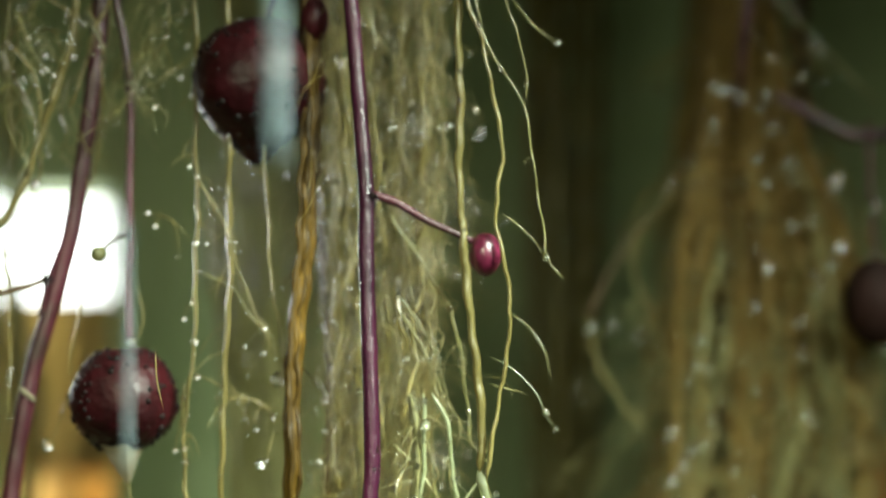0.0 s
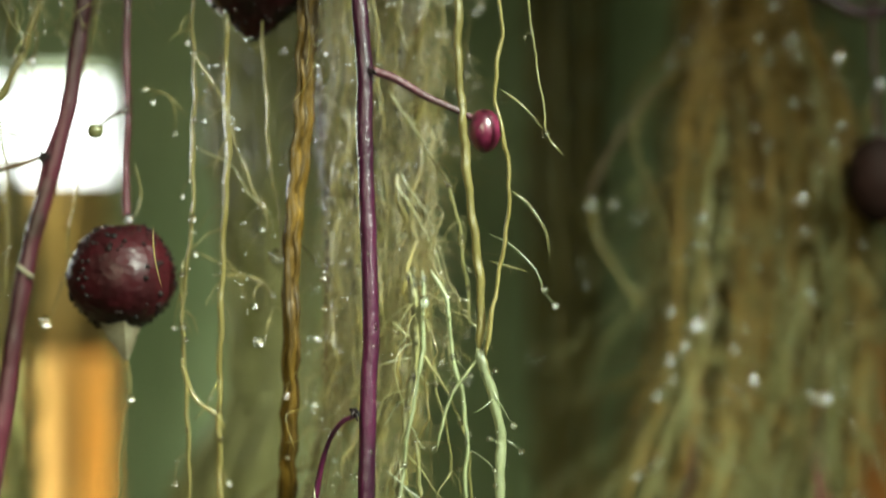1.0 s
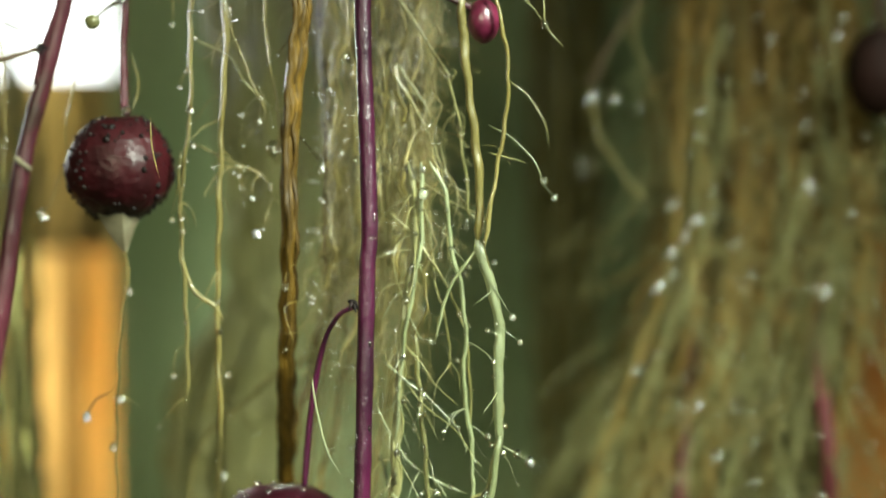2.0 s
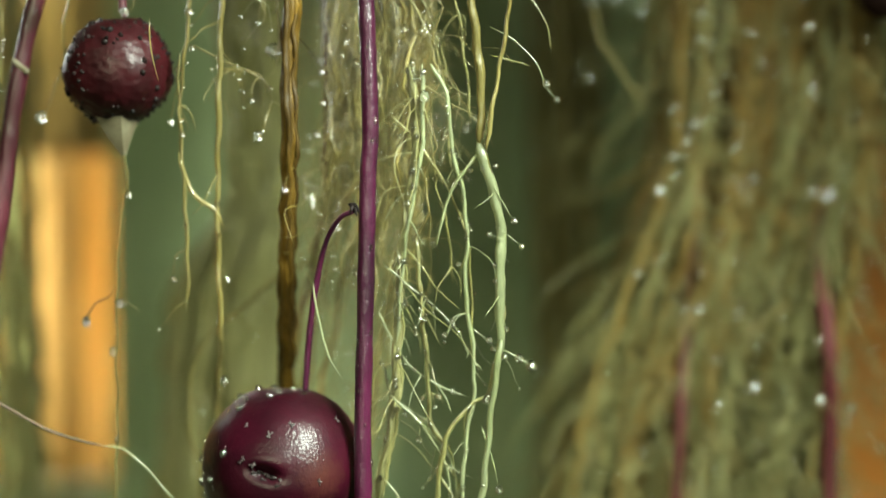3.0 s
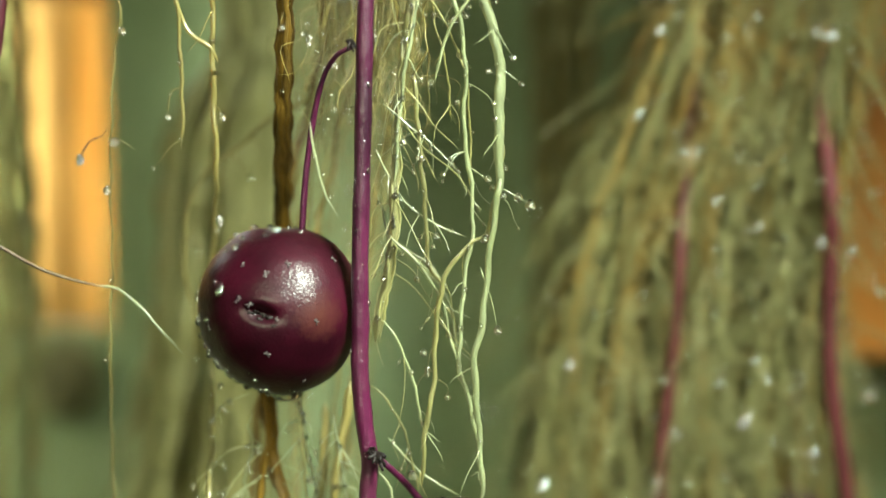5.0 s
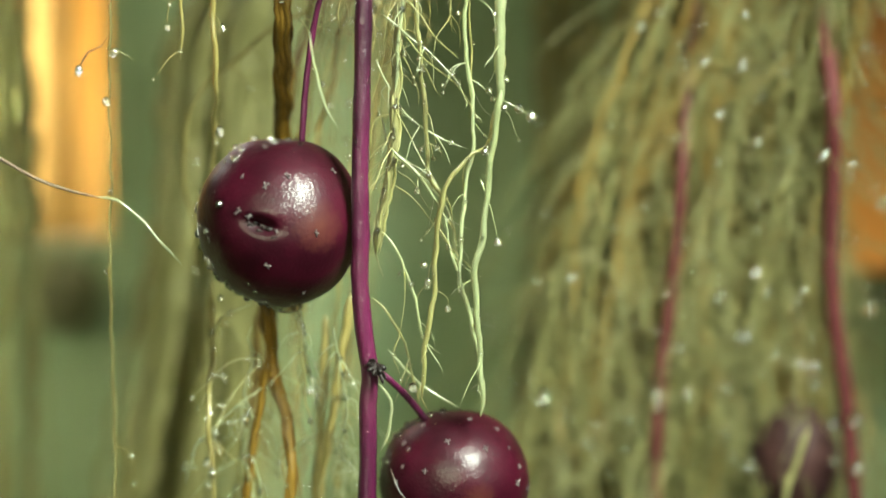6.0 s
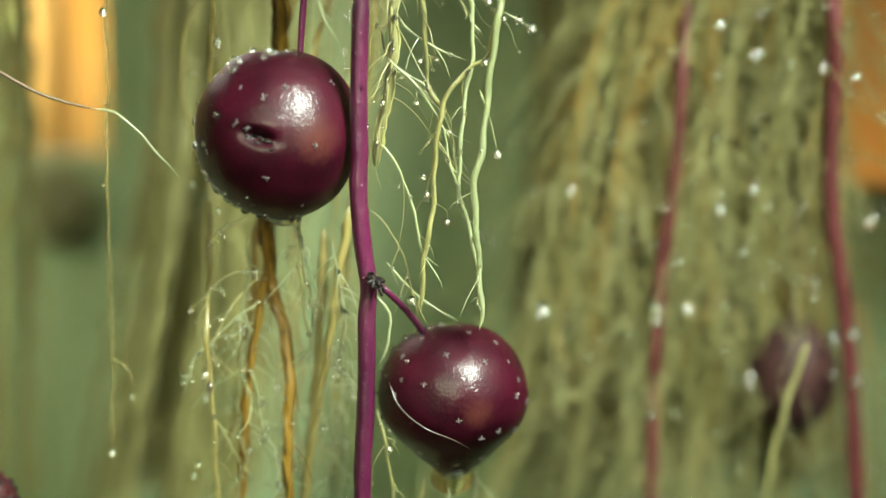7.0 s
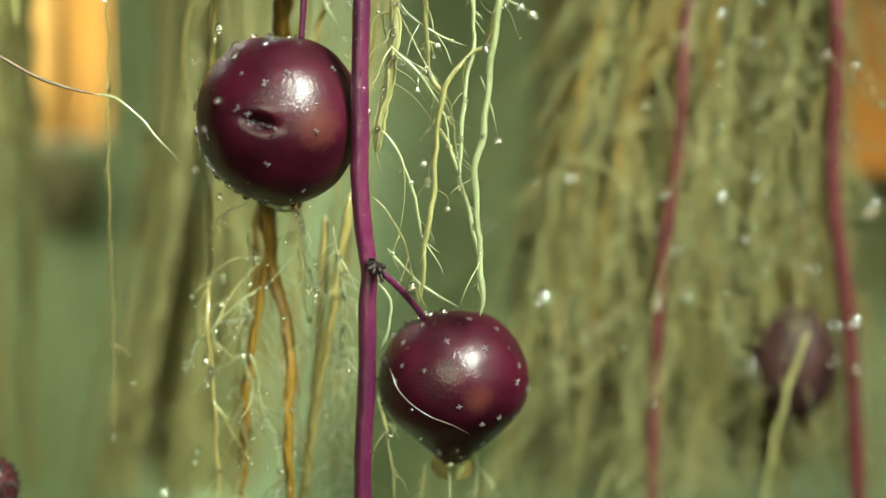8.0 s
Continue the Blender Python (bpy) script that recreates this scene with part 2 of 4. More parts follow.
def sweep(line, r0, r1=None, sides=7, lumps=0.0, rng=None, taper=(0.0, 0.0)):
    """A tube in metres along a line in mm; the radius runs from r0 to r1 with lumps."""
    line = np.asarray(line, float)
    n = len(line)
    r = np.linspace(r0, r0 if r1 is None else r1, n)
    if lumps and rng is not None:
        r = r * (1 + lumps * np.convolve(rng.normal(0, 1, n + 4), np.ones(5) / 2.2, "valid"))
    way = np.r_[0, np.cumsum(np.linalg.norm(np.diff(line, axis=0), axis=1))]
    if taper[0]:
        r = r * np.clip(0.25 + way / taper[0], 0.25, 1)
    if taper[1]:
        r = r * np.clip(0.2 + (way[-1] - way) / taper[1], 0.2, 1)
    tan = np.gradient(line, axis=0)
    tan /= np.linalg.norm(tan, axis=1)[:, None] + 1e-9
    ref = np.array((0.0, 1.0, 0.0)) if abs(tan[:, 1]).mean() < 0.8 else np.array((1.0, 0.0, 0.0))
    u = np.cross(tan, ref)
    u /= np.linalg.norm(u, axis=1)[:, None] + 1e-9
    w = np.cross(tan, u)
    ang = np.linspace(0, 2 * np.pi, sides, endpoint=False)
    ring = line[:, None] + r[:, None, None] * (np.cos(ang)[None, :, None] * u[:, None] + np.sin(ang)[None, :, None] * w[:, None])
    verts = (ring.reshape(-1, 3) * MM).tolist()
    faces = []
    for i in range(n - 1):
        a = i * sides
        for j in range(sides):
            k = (j + 1) % sides
            faces.append((a + j, a + k, a + sides + k, a + sides + j))
    faces.append(tuple(range(sides))[::-1])
    faces.append(tuple(range((n - 1) * sides, n * sides)))
    return verts, faces


DROPS = []


def hairs(line, count, reach, radius, rng, drop=0.3, droop=0.6, size=(0.25, 0.6), curl=1.0):
    """Fine side rootlets along a line; some carry a drop at the tip."""
    pieces = []
    for _ in range(count):
        a = line[rng.integers(2, len(line))]
        long = rng.uniform(*reach)
        turn = rng.uniform(0, 2 * np.pi)
        go = np.array((np.cos(turn), 0.6 * np.sin(turn), rng.uniform(-0.8, 0.2)))
        go /= np.linalg.norm(go)
        bend = np.array((rng.normal(0, 0.3), rng.normal(0, 0.2), -droop * rng.uniform(0.5, 1.8)))
        t = np.linspace(0, 1, max(6, int(long / 0.7)))[:, None]
        l = a + go * long * (t - 0.35 * t ** 2) + bend * long * t ** 2
        for k in (0, 2):
            l[:, k] += 0.05 * curl * long * t[:, 0] * np.sin(t[:, 0] * rng.uniform(4, 9) * curl ** 0.5 + rng.uniform(0, 6))
        pieces.append(sweep(l, radius, radius * 0.55, 5, taper=(0, 1.5)))
        if rng.uniform() < drop:
            DROPS.append((*l[-1], rng.uniform(*size)))
        if rng.uniform() < drop * 0.6:
            DROPS.append((*l[len(l) // 2], rng.uniform(*size) * 0.7))
    return pieces


SEED = [10]


def root(pts, r0, r1, mat, label, up=False, side=0, reach=(2, 7), fine=0.13, name="root_strand", wob=0.14, drop=0.3, strands=1, group="hanging roots"):
    """A hanging root through pts (mm); up: it starts at the lid; side: its side rootlets; strands: a twisted cord of several."""
    SEED[0] += 1
    rng = np.random.default_rng(SEED[0])
    p = list(pts)
    if up:
        p = [(p[0][0] + rng.uniform(-2, 2), p[0][1], LID_Z)] + p
    base = smooth_line(p, 1.3)
    line = wander(base, wob, 9.0, rng)
    ends = (0.0 if up else 2.5, 3.0)
    thick = 1.0 if strands == 1 else 0.75
    ob = tagged(part(name, sweep(line, r0 * thick, r1 * thick, 8, 0.10, rng, ends), mat), label, "root", group)
    for k in range(strands if strands > 1 else 0):
        s = np.linspace(0, len(line) * 0.055, len(line)) * rng.uniform(0.5, 1.2) + k * 6.283 / strands
        off = np.stack([np.cos(s), np.sin(s), 0 * s], 1) * np.linspace(r0, r1, len(line))[:, None] * rng.uniform(0.5, 0.85)
        part("strand", sweep(wander(line + off, wob * 1.5, 9.0, rng), r0 * rng.uniform(0.10, 0.32), r1 * rng.uniform(0.14, 0.36), 7, 0.15, rng, ends), mat, ob)
    for k in range(int(side * 0.9)):
        DROPS.append((*(line[rng.integers(0, len(line))] + rng.normal(0, 1, 3) * (r0 * 0.5, r0 * 0.4, 0) - (0, r0 * 0.7, 0)), rng.uniform(0.22, 0.62)))
    if side:
        for piece in hairs(line, side, reach, fine, rng, drop):
            part("rootlet", piece, mat, ob)
    return ob


def unit_ball(rings, sides):
    v = [(0, 0, 1.0)]
    for i in range(1, rings):
        a = np.pi * i / rings
        v += [(math.sin(a) * math.cos(b), math.sin(a) * math.sin(b), math.cos(a)) for b in np.linspace(0, 2 * np.pi, sides, endpoint=False)]
    v.append((0, 0, -1.0))
    f = [(0, 1 + j, 1 + (j + 1) % sides) for j in range(sides)]
    for i in range(rings - 2):
        a = 1 + i * sides
        f += [(a + j, a + sides + j, a + sides + (j + 1) % sides, a + (j + 1) % sides) for j in range(sides)]
    e, a = len(v) - 1, 1 + (rings - 2) * sides
    f += [(e, a + (j + 1) % sides, a + j) for j in range(sides)]
    return v, f


# ---- the growing chamber ----
def chamber():
    tagged(part("wall_back", join([
        box(-420, 200, -420, 420, 240, -136), box(-420, 200, 21.5, 420, 240, LID_Z),
        box(-420, 200, -136, -230, 240, 21.5), box(-84.5, 200, -136, 420, 240, 21.5)]), WALL, smooth=False),
        "damp grey-green plastered wall of the growing chamber", "wall", kind="structure")
    tagged(part("wall_left", box(-460, -760, -420, -420, 240, LID_Z), WALL, smooth=False), "grey-green side wall", "wall", kind="structure")
    tagged(part("wall_right", box(420, -760, -420, 460, 240, LID_Z), WALL, smooth=False), "grey-green side wall", "wall", kind="structure")
    # unseen front wall and floor, dark to keep reflections off the tubers
    tagged(part("wall_front", box(-460, -800, -420, 460, -760, LID_Z), LID, smooth=False), "unseen dark wall behind the camera", "wall", kind="structure")
    tagged(part("floor", box(-460, -800, -460, 460, 240, -420), LID, smooth=False), "unseen dark floor that cuts reflections", "floor", kind="structure")
    tagged(part("ceiling", box(-460, -800, LID_Z, 460, 240, LID_Z + 30), LID, smooth=False), "dark foam planting lid that holds the plants", "ceiling", kind="structure")
    tagged(part("backdrop", box(-420, 420, -300, 150, 424, 200), DAY, smooth=False), "bright daylight outside the window", "backdrop", kind="structure")


def strip_curtain(z0, z1, y0, seed, mat, label):
    """Plastic strips that hang in the window."""
    rng = np.random.default_rng(seed)
    x = -230.0
    while x < -85.5:
        w = min(rng.uniform(2.5, 6.5), -84.7 - x)
        n, v = 14, []
        for i in range(n + 1):
            a = i / n
            y = y0 + 2.2 * math.sin(a * 3.14) + rng.uniform(-0.2, 0.2)
            v += [((x + a * (w + 0.8)) * MM, y * MM, z * MM) for z in (z0 + 0.5 * rng.uniform(0, 1), z1)]
        f = [(2 * i, 2 * i + 2, 2 * i + 3, 2 * i + 1) for i in range(n)]
        pale = mat is AMBER and -120 < x < -109
        ob = tagged(part("curtain_strip", (v, f), PALE_STRIP if pale else mat), "pale green plastic strip hanging in the window" if pale else label, "curtain strip", "window curtain strips")
        sol = ob.modifiers.new("thick", "SOLIDIFY")
        sol.thickness = 0.0006
        x += w


chamber()
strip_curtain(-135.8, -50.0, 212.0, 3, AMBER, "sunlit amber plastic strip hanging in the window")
# the upper strips have a duller tan than the amber ones
strip_curtain(-51.5, -6.0, 208.5, 6, TAN_STRIP, "dull tan plastic strip hanging in the window")
tagged(part("orange_board", box(91, 150, -136, 190, 158, -48), ORANGE, smooth=False), "orange wooden board leaning at the chamber wall", "board")


# ---- stems ----
def stem(pts, r0, r1, mat, label, up=True, name="stem", lumps=0.03):
    SEED[0] += 1
    rng = np.random.default_rng(SEED[0])
    p = ([(pts[0][0], pts[0][1], LID_Z)] if up else []) + list(pts)
    line = smooth_line(p, 0.8)
    return tagged(part(name, sweep(line, r0, r1, 18, lumps, rng), mat), label, "stem", "stems")


def node(parent, at, size, seed):
    """A dark knot of scale leaves on a stem."""
    rng = np.random.default_rng(seed)
    for _ in range(14):
        a, b = rng.uniform(0, 6.28), rng.uniform(-1.0, 1.0)
        go = np.array((math.cos(a), math.sin(a) - 0.4, b))
        l = np.array(at) + np.outer(np.linspace(0, 1, 6), go * size * rng.uniform(0.3, 0.85))
        l[:, 2] -= np.linspace(0, 1, 6) ** 2 * size * 0.4
        part("scale_leaf", sweep(l, size * 0.3, size * 0.1, 7, 0.3, rng), SCALE_DARK, parent, "black withered scale leaf")


main_stem = stem([(-16.1, -2.0, 38.5), (-15.5, -2.0, 30.4), (-14.7, -2.0, 19.4), (-13.9, -2.0, 8.3), (-13.3, -2.0, -0.2), (-13.4, -2.0, -9.7), (-13.1, -2.0, -21.6), (-12.7, -2.0, -35.5), (-12.5, -2.0, -48.3), (-12.9, -2.0, -52.8), (-13.2, -2.0, -62.6), (-13.5, -2.0, -72.4), (-13.5, -2.0, -72.9), (-13.9, -2.0, -85.6), (-14.3, -2.0, -98.3), (-14.3, -2.0, -109.2), (-14.5, -2.0, -115.0), (-13.8, -2.0, -124.9), (-12.9, -2.0, -131.8), (-13.3, -2.0, -137.5), (-13.3, -2.0, -143.4), (-13.6, -2.0, -153.5), (-14.2, -2.0, -163.5), (-14.3, -2.0, -171.9), (-14.6, -2.0, -179.8)], 1.15, 1.6, STEM, "glossy magenta potato stem with dark knots")
node(main_stem, (-11.9, -3.0, -0.3), 1.2, 1)
node(main_stem, (-15.4, -3.5, -59.5), 1.6, 2)
node(main_stem, (-11.6, -4.0, -130.6), 2.2, 3)
node(main_stem, (-12.4, -4.0, -129.4), 1.5, 9)
beads = []
rng = np.random.default_rng(77)
stem_line = smooth_line([(-14.7, -2.0, 19.4), (-13.9, -2.0, 8.3), (-13.3, -2.0, -0.2), (-13.4, -2.0, -9.7), (-13.1, -2.0, -21.6), (-12.7, -2.0, -35.5), (-12.5, -2.0, -48.3), (-12.9, -2.0, -52.8), (-13.2, -2.0, -62.6), (-13.5, -2.0, -72.4), (-13.5, -2.0, -72.9), (-13.9, -2.0, -85.6), (-14.3, -2.0, -98.3), (-14.3, -2.0, -109.2), (-14.5, -2.0, -115.0), (-13.8, -2.0, -124.9), (-12.9, -2.0, -131.8), (-13.3, -2.0, -137.5), (-13.3, -2.0, -143.4), (-13.6, -2.0, -153.5), (-14.2, -2.0, -163.5)], 0.8)
for _ in range(70):
    o, a, r = stem_line[rng.integers(0, len(stem_line))], rng.uniform(0, 6.28), 0.07 + 0.26 * rng.uniform() ** 3
    o = o + np.array((math.cos(a), -abs(math.sin(a)), 0)) * (1.15 + 0.45 * (LID_Z - o[2]) / 440)
    v, f = unit_ball(6, 8)
    tall = rng.uniform(1.0, 2.6)
    beads.append(([tuple((o + np.array(q) * (r, r, r * tall)) * MM) for q in v], f))
tagged(part("fine_drops", join(beads), WATER, main_stem), "fine drops of water on the stem", kind="stuff")
left_stem = stem([(-62.1, 14.0, 40.8), (-63.1, 14.0, 26.1), (-64.9, 14.0, 11.6), (-67.5, 14.0, -5.0), (-70.7, 14.0, -17.3), (-74.2, 14.0, -29.6), (-77.0, 14.0, -43.9), (-79.1, 14.0, -59.0), (-82.5, 14.0, -80.3), (-86.1, 14.0, -110.8)], 1.3, 1.7, STEM_DARK, "slanting red-brown potato stem, wet and glossy")
node(left_stem, (-71.6, 13.0, -13.5), 1.6, 4)
part("scar", sweep(smooth_line([(-76.6, 12.5, -33.4), (-75.1, 12.5, -34.6), (-73.7, 12.5, -35.7)], 0.5), 0.5, 0.4, 7, 0.3, np.random.default_rng(5)), HUSK, left_stem, "pale scar on the stem")
bare_stolon = stem([(-59.3, 12.0, 39.3), (-57.5, 12.0, 28.9), (-56.5, 12.0, 16.5), (-56.7, 12.0, 3.0), (-56.5, 12.0, -7.3), (-56.9, 12.0, -14.1), (-56.7, 12.0, -25.2)], 0.45, 0.75, STEM_DARK, "thin red-brown stolon that carries a tuber")
stem([(-71.3, 13.0, -13.5), (-75.2, 13.0, -14.9), (-80.3, 13.0, -16.1), (-84.4, 13.0, -16.5)], 0.6, 0.4, DRY, "dark side branch of the slanting stem", up=False, name="side_branch")
stem([(-71.6, 13.0, -13.3), (-75.2, 13.0, -10.5), (-80.3, 13.0, -9.1), (-83.4, 13.0, -9.3)], 0.22, 0.15, DRY, "thin dark curved side shoot", up=False, name="side_shoot")
stem([(-72.9, 13.0, -20.4), (-71.7, 13.0, -14.3), (-68.8, 13.0, -6.1), (-67.0, 13.0, 3.2)], 0.4, 0.3, STEM_DARK, "dark withered sheath along the slanting stem", up=False, name="sheath")
stem([(61.9, 55.0, 48.6), (60.8, 57.0, 34.9), (60.7, 75.0, 16.6), (60.4, 95.0, 4.3), (60.4, 105.0, -12.6)], 1.4, 0.9, DARK_STOLON, "dark red stem of the plant behind")
stem([(59.6, 105, -2.9), (57.6, 90.0, -41.8), (52.9, 82.1, -58.2), (50.4, 74.7, -74.1), (48.5, 68.4, -87.3), (46.9, 62, -102.7), (45.6, 62, -122.8), (43.1, 62, -143.1), (42.0, 62, -168.3), (41.7, 62, -198.6)], 0.85, 1.15, DULL, "dull magenta stem inside a mass of roots")
stem([(78.4, 97.1, -15.6), (75.1, 67.1, -71.6), (75.8, 58, -90.2), (76.0, 58, -102.5), (76.0, 58, -125.6), (79.6, 58, -151.4), (81.9, 58, -178.9), (82.8, 58, -197.5)], 1.25, 1.65, DULL, "dull magenta stem beside the orange board")
stem([(53.5, 62.0, 8.4), (45.5, 62.0, 5.0), (37.4, 62.0, -4.0), (31.6, 62.0, -14.3), (29.2, 62.0, -18.8)], 0.25, 0.3, DRY, "arching brown shoot of the plant behind", up=False, name="side_shoot")
stem([(67.2, 60.0, 25.3), (75.1, 60.0, 21.2), (83.0, 60.0, 17.1), (92.1, 60.0, 17.6)], 0.8, 1.4, DARK_STOLON, "dark red side branch behind", up=False, name="side_branch")


# ---- tubers ----
def tuber(centre, rx, rz, skin, label, taper=0.0, rough=0.0, seed=1, stalk=None, stalk_mat=STEM, specks=(), eye=None, tip=0.0, stalk_r=(0.45, 0.6), wet=0):
    """A small potato hanging from its stolon. taper narrows the lower end; specks and eye are given as (x, z) on the
    front in shares of the radius; rough adds scab warts."""
    rng = np.random.default_rng(seed)
    thing = tagged(new("potato_tuber"), label, "potato", "potato tubers")
    thing.location = [c * MM for c in centre]

    def out(d):
        d = np.asarray(d, float)
        low = max(0.0, -d[2])
        k_side = 1 - taper * low ** 2.8
        n = noise.noise(Vector(d * 1.3) + Vector((seed, 0, 0))) * (0.05 if rough else 0.025) + noise.noise(Vector(d * 3.1) + Vector((0, seed, 0))) * 0.012
        if rough:
            n += rough * noise.noise(Vector(d * 9) + Vector((0, 0, seed))) * 0.5
        p = np.array((d[0] * rx * k_side, d[1] * rx * k_side, d[2] * rz * (1 + tip * low ** 4))) * (1 + n)
        top = max(0.0, d[2]) ** 24
        p[2] -= top * 0.05 * rz
        if eye:
            e = np.array((eye[0], -math.sqrt(max(0, 1 - eye[0] ** 2 - eye[1] ** 2)), eye[1]))
            q = d - e
            m = math.exp(-((q[0] / 0.17) ** 2 + ((q[2] + 0.2 * q[0]) / 0.075) ** 2 + (q[1] / 0.4) ** 2))
            p = p * (1 - 0.14 * m)
            m2 = math.exp(-((q[0] / 0.25) ** 2 + ((q[2] - 0.13) / 0.08) ** 2 + (q[1] / 0.5) ** 2))
            p = p * (1 + 0.02 * m2)
        return p * MM

    v, f = unit_ball(90, 120)
    part("skin", ([tuple(out(d)) for d in v], f), skin, thing)
    if eye:
        e = np.array((eye[0], -math.sqrt(1 - eye[0] ** 2 - eye[1] ** 2), eye[1]))
        # row of black scales doubles as the dark shadow of the slit
        for k in range(6):
            d = e + np.array((-0.14 + 0.062 * k, 0, 0.035 * math.sin(k * 2.2) - 0.02 * k))
            o = out(d / np.linalg.norm(d)) / MM
            l = o + np.outer(np.linspace(-0.5, 0.5, 7), (1.1, -0.1, rng.uniform(-0.5, 0.3)))
            part("eye_scale", sweep(l, 0.42, 0.16, 6, 0.3, rng), SCALE_DARK, thing, "black scale painting the shadow in the sunken eye")
    star = []
    for k in range(4):
        a = k * 1.57 + rng.uniform(-0.4, 0.4)
        c = np.array((math.cos(a), math.sin(a), 0)) * rng.uniform(0.45, 0.8)
        star.append(sweep(smooth_line(np.array([(0, 0, 0.1), c * 0.6 + (0, 0, 0.16), c + (0, 0, 0.06)]), 0.15), 0.1, 0.15, 6))
    me = mesh_of("lenticel", *join(star), SPECK)
    for x, z in specks:
        d = Vector((x, -math.sqrt(max(0.0, 1 - x * x - z * z)), z)).normalized()
        ob = new("lenticel", me)
        ob.parent = thing
        s = rng.uniform(0.7, 1.2)
        ob.matrix_local = Matrix.LocRotScale(Vector(out(d)), d.to_track_quat("Z", "Y") @ Euler((0, 0, rng.uniform(0, 6))).to_quaternion(), (s, s * rng.uniform(0.6, 1), s))
    if rough:
        warts = []
        for _ in range(260):
            d = rng.normal(0, 1, 3)
            d /= np.linalg.norm(d)
            if d[2] > 0.92 or (abs(d[0]) < 0.45 and abs(d[2]) < 0.45):
                continue
            o = out(d) / MM
            s = rng.uniform(0.25, 0.7)
            warts.append(sweep([o - d * 0.2, o + d * 0.35 * s, o + d * 0.8 * s], s, s * 0.4, 6, 0.2, rng))
        tagged(part("scab_warts", join(warts), SCALE_DARK, thing), "black scab warts on the skin", kind="stuff")
    if wet:
        beads = []
        for _ in range(wet):
            a, b = rng.normal(0, 0.35), rng.uniform(-1.9, 1.9)
            d = np.array((-math.cos(b) * math.cos(a), math.sin(a), math.sin(b)))
            d /= np.linalg.norm(d)
            o, s = out(d) / MM, 0.12 + 0.75 * rng.uniform() ** 2.5
            v, f = unit_ball(6, 8)
            beads.append(([tuple((o + np.array(q) * s) * MM) for q in v], f))
        tagged(part("fine_drops", join(beads), WATER, thing), "fine drops of water along the edge", kind="stuff")
    if stalk:
        line = smooth_line([np.array(q) - np.array(centre) for q in stalk], 0.7)
        part("stolon", sweep(line, stalk_r[0], stalk_r[1], 14, 0.04, rng), stalk_mat, thing, "thin magenta stolon")
    return thing


top_tuber = tuber((-33.2, 12.0, 21.5), 12.3, 12.6, SKIN_DARK, "dark maroon potato tuber with a wet pointed end", taper=0.5, rough=0.03, wet=60, seed=3, tip=0.16,
                  stalk=[(-31.9, 12.0, 32.9), (-29.9, 12.0, 39.1), (-28.8, 12.0, 45.4)], stalk_mat=STEM_DARK)
tuber((-22.8, 6.0, 32.3), 2.6, 4.2, SKIN_DARK, "small dark red tuber bud hanging by a bigger one", seed=8, stalk=[(-22.8, 6.0, 35.4), (-23.1, 6.0, 41.1), (-22.8, 6.0, 48.3)], stalk_mat=STEM_DARK, stalk_r=(0.7, 0.7))
left_tuber = tuber((-57.7, 12.0, -35.6), 9.6, 9.7, SKIN_DARK, "dark maroon potato tuber crusted with black scab", taper=0.12, rough=0.035, seed=5)
part("bud_scale", sweep(smooth_line([(-0.2, -1.0, -6.5), (0.2, -1.4, -10.5), (1.0, -1.4, -15.0)], 0.5), 5.2, 0.5, 5), HUSK, left_tuber, "pale pointed bud scale", smooth=False)
tuber((7.6, 1.0, -10.7), 2.9, 4.0, BUD, "small shiny pink tuber bud on a side stolon", taper=0.2, seed=9,
      stalk=[(-12.1, -1.0, 0.0), (-7.9, -1.0, -1.6), (-2.5, -1.0, -4.8), (1.9, -1.0, -6.8), (5.4, -1.0, -8.5)], stalk_mat=DARK_STOLON, stalk_r=(0.75, 0.6))
tuber((-28.6, 6.5, -106.2), 14.57, 14.9, SKIN[0], "shiny purple potato tuber with a sunken eye and white specks", seed=12, eye=(-0.17, 0.07), wet=170,
      stalk=[(-15.5, -1.0, -60.4), (-17.9, 0.0, -61.7), (-20.3, 2.0, -65.4), (-22.3, 4.0, -72.9), (-23.8, 5.5, -82.8), (-24.6, 6.0, -92.2)],
      specks=[(-0.39, 0.61), (-0.11, 0.5), (0.14, 0.62), (0.67, 0.62), (-0.45, 0.2), (-0.81, -0.14), (-0.1, -0.4), (0.47, -0.03), (0.3, -0.76), (0.02, 0.0), (-0.42, 0.24), (-0.3, 0.17)])
low_tuber = tuber((1.7, 10.0, -153.4), 13.5, 12.8, SKIN[1], "shiny purple pear-shaped potato tuber with white specks", taper=0.42, seed=17, wet=70, tip=0.22,
      stalk=[(-11.9, -1.0, -131.1), (-9.4, 0.0, -133.4), (-6.5, 3.0, -137.0), (-3.8, 7.0, -141.3), (-2.9, 9.0, -143.2)], stalk_r=(0.55, 0.7),
      specks=[(-0.66, 0.62), (-0.09, 0.7), (0.4, 0.6), (-0.38, 0.33), (-0.67, 0.35), (-0.75, 0.13), (0.84, 0.3), (0.81, 0.1), (0.96, -0.05), (0.36, -0.42), (0.58, -0.35), (0.8, -0.4), (-0.28, -0.82), (0.14, -0.9), (0.44, -0.75), (0.06, -0.14), (0.7, 0.55), (-0.4, 0.85), (0.55, 0.78), (0.2, 0.93)])
tuber((-62.4, 12.0, -9.3), 1.5, 1.55, OLIVE, "tiny olive-green bud on a dark twig", seed=31, stalk=[(-61.5, 12.0, -8.3), (-59.2, 12.0, -6.4), (-56.4, 12.0, -5.4)], stalk_mat=DRY, stalk_r=(0.3, 0.4))
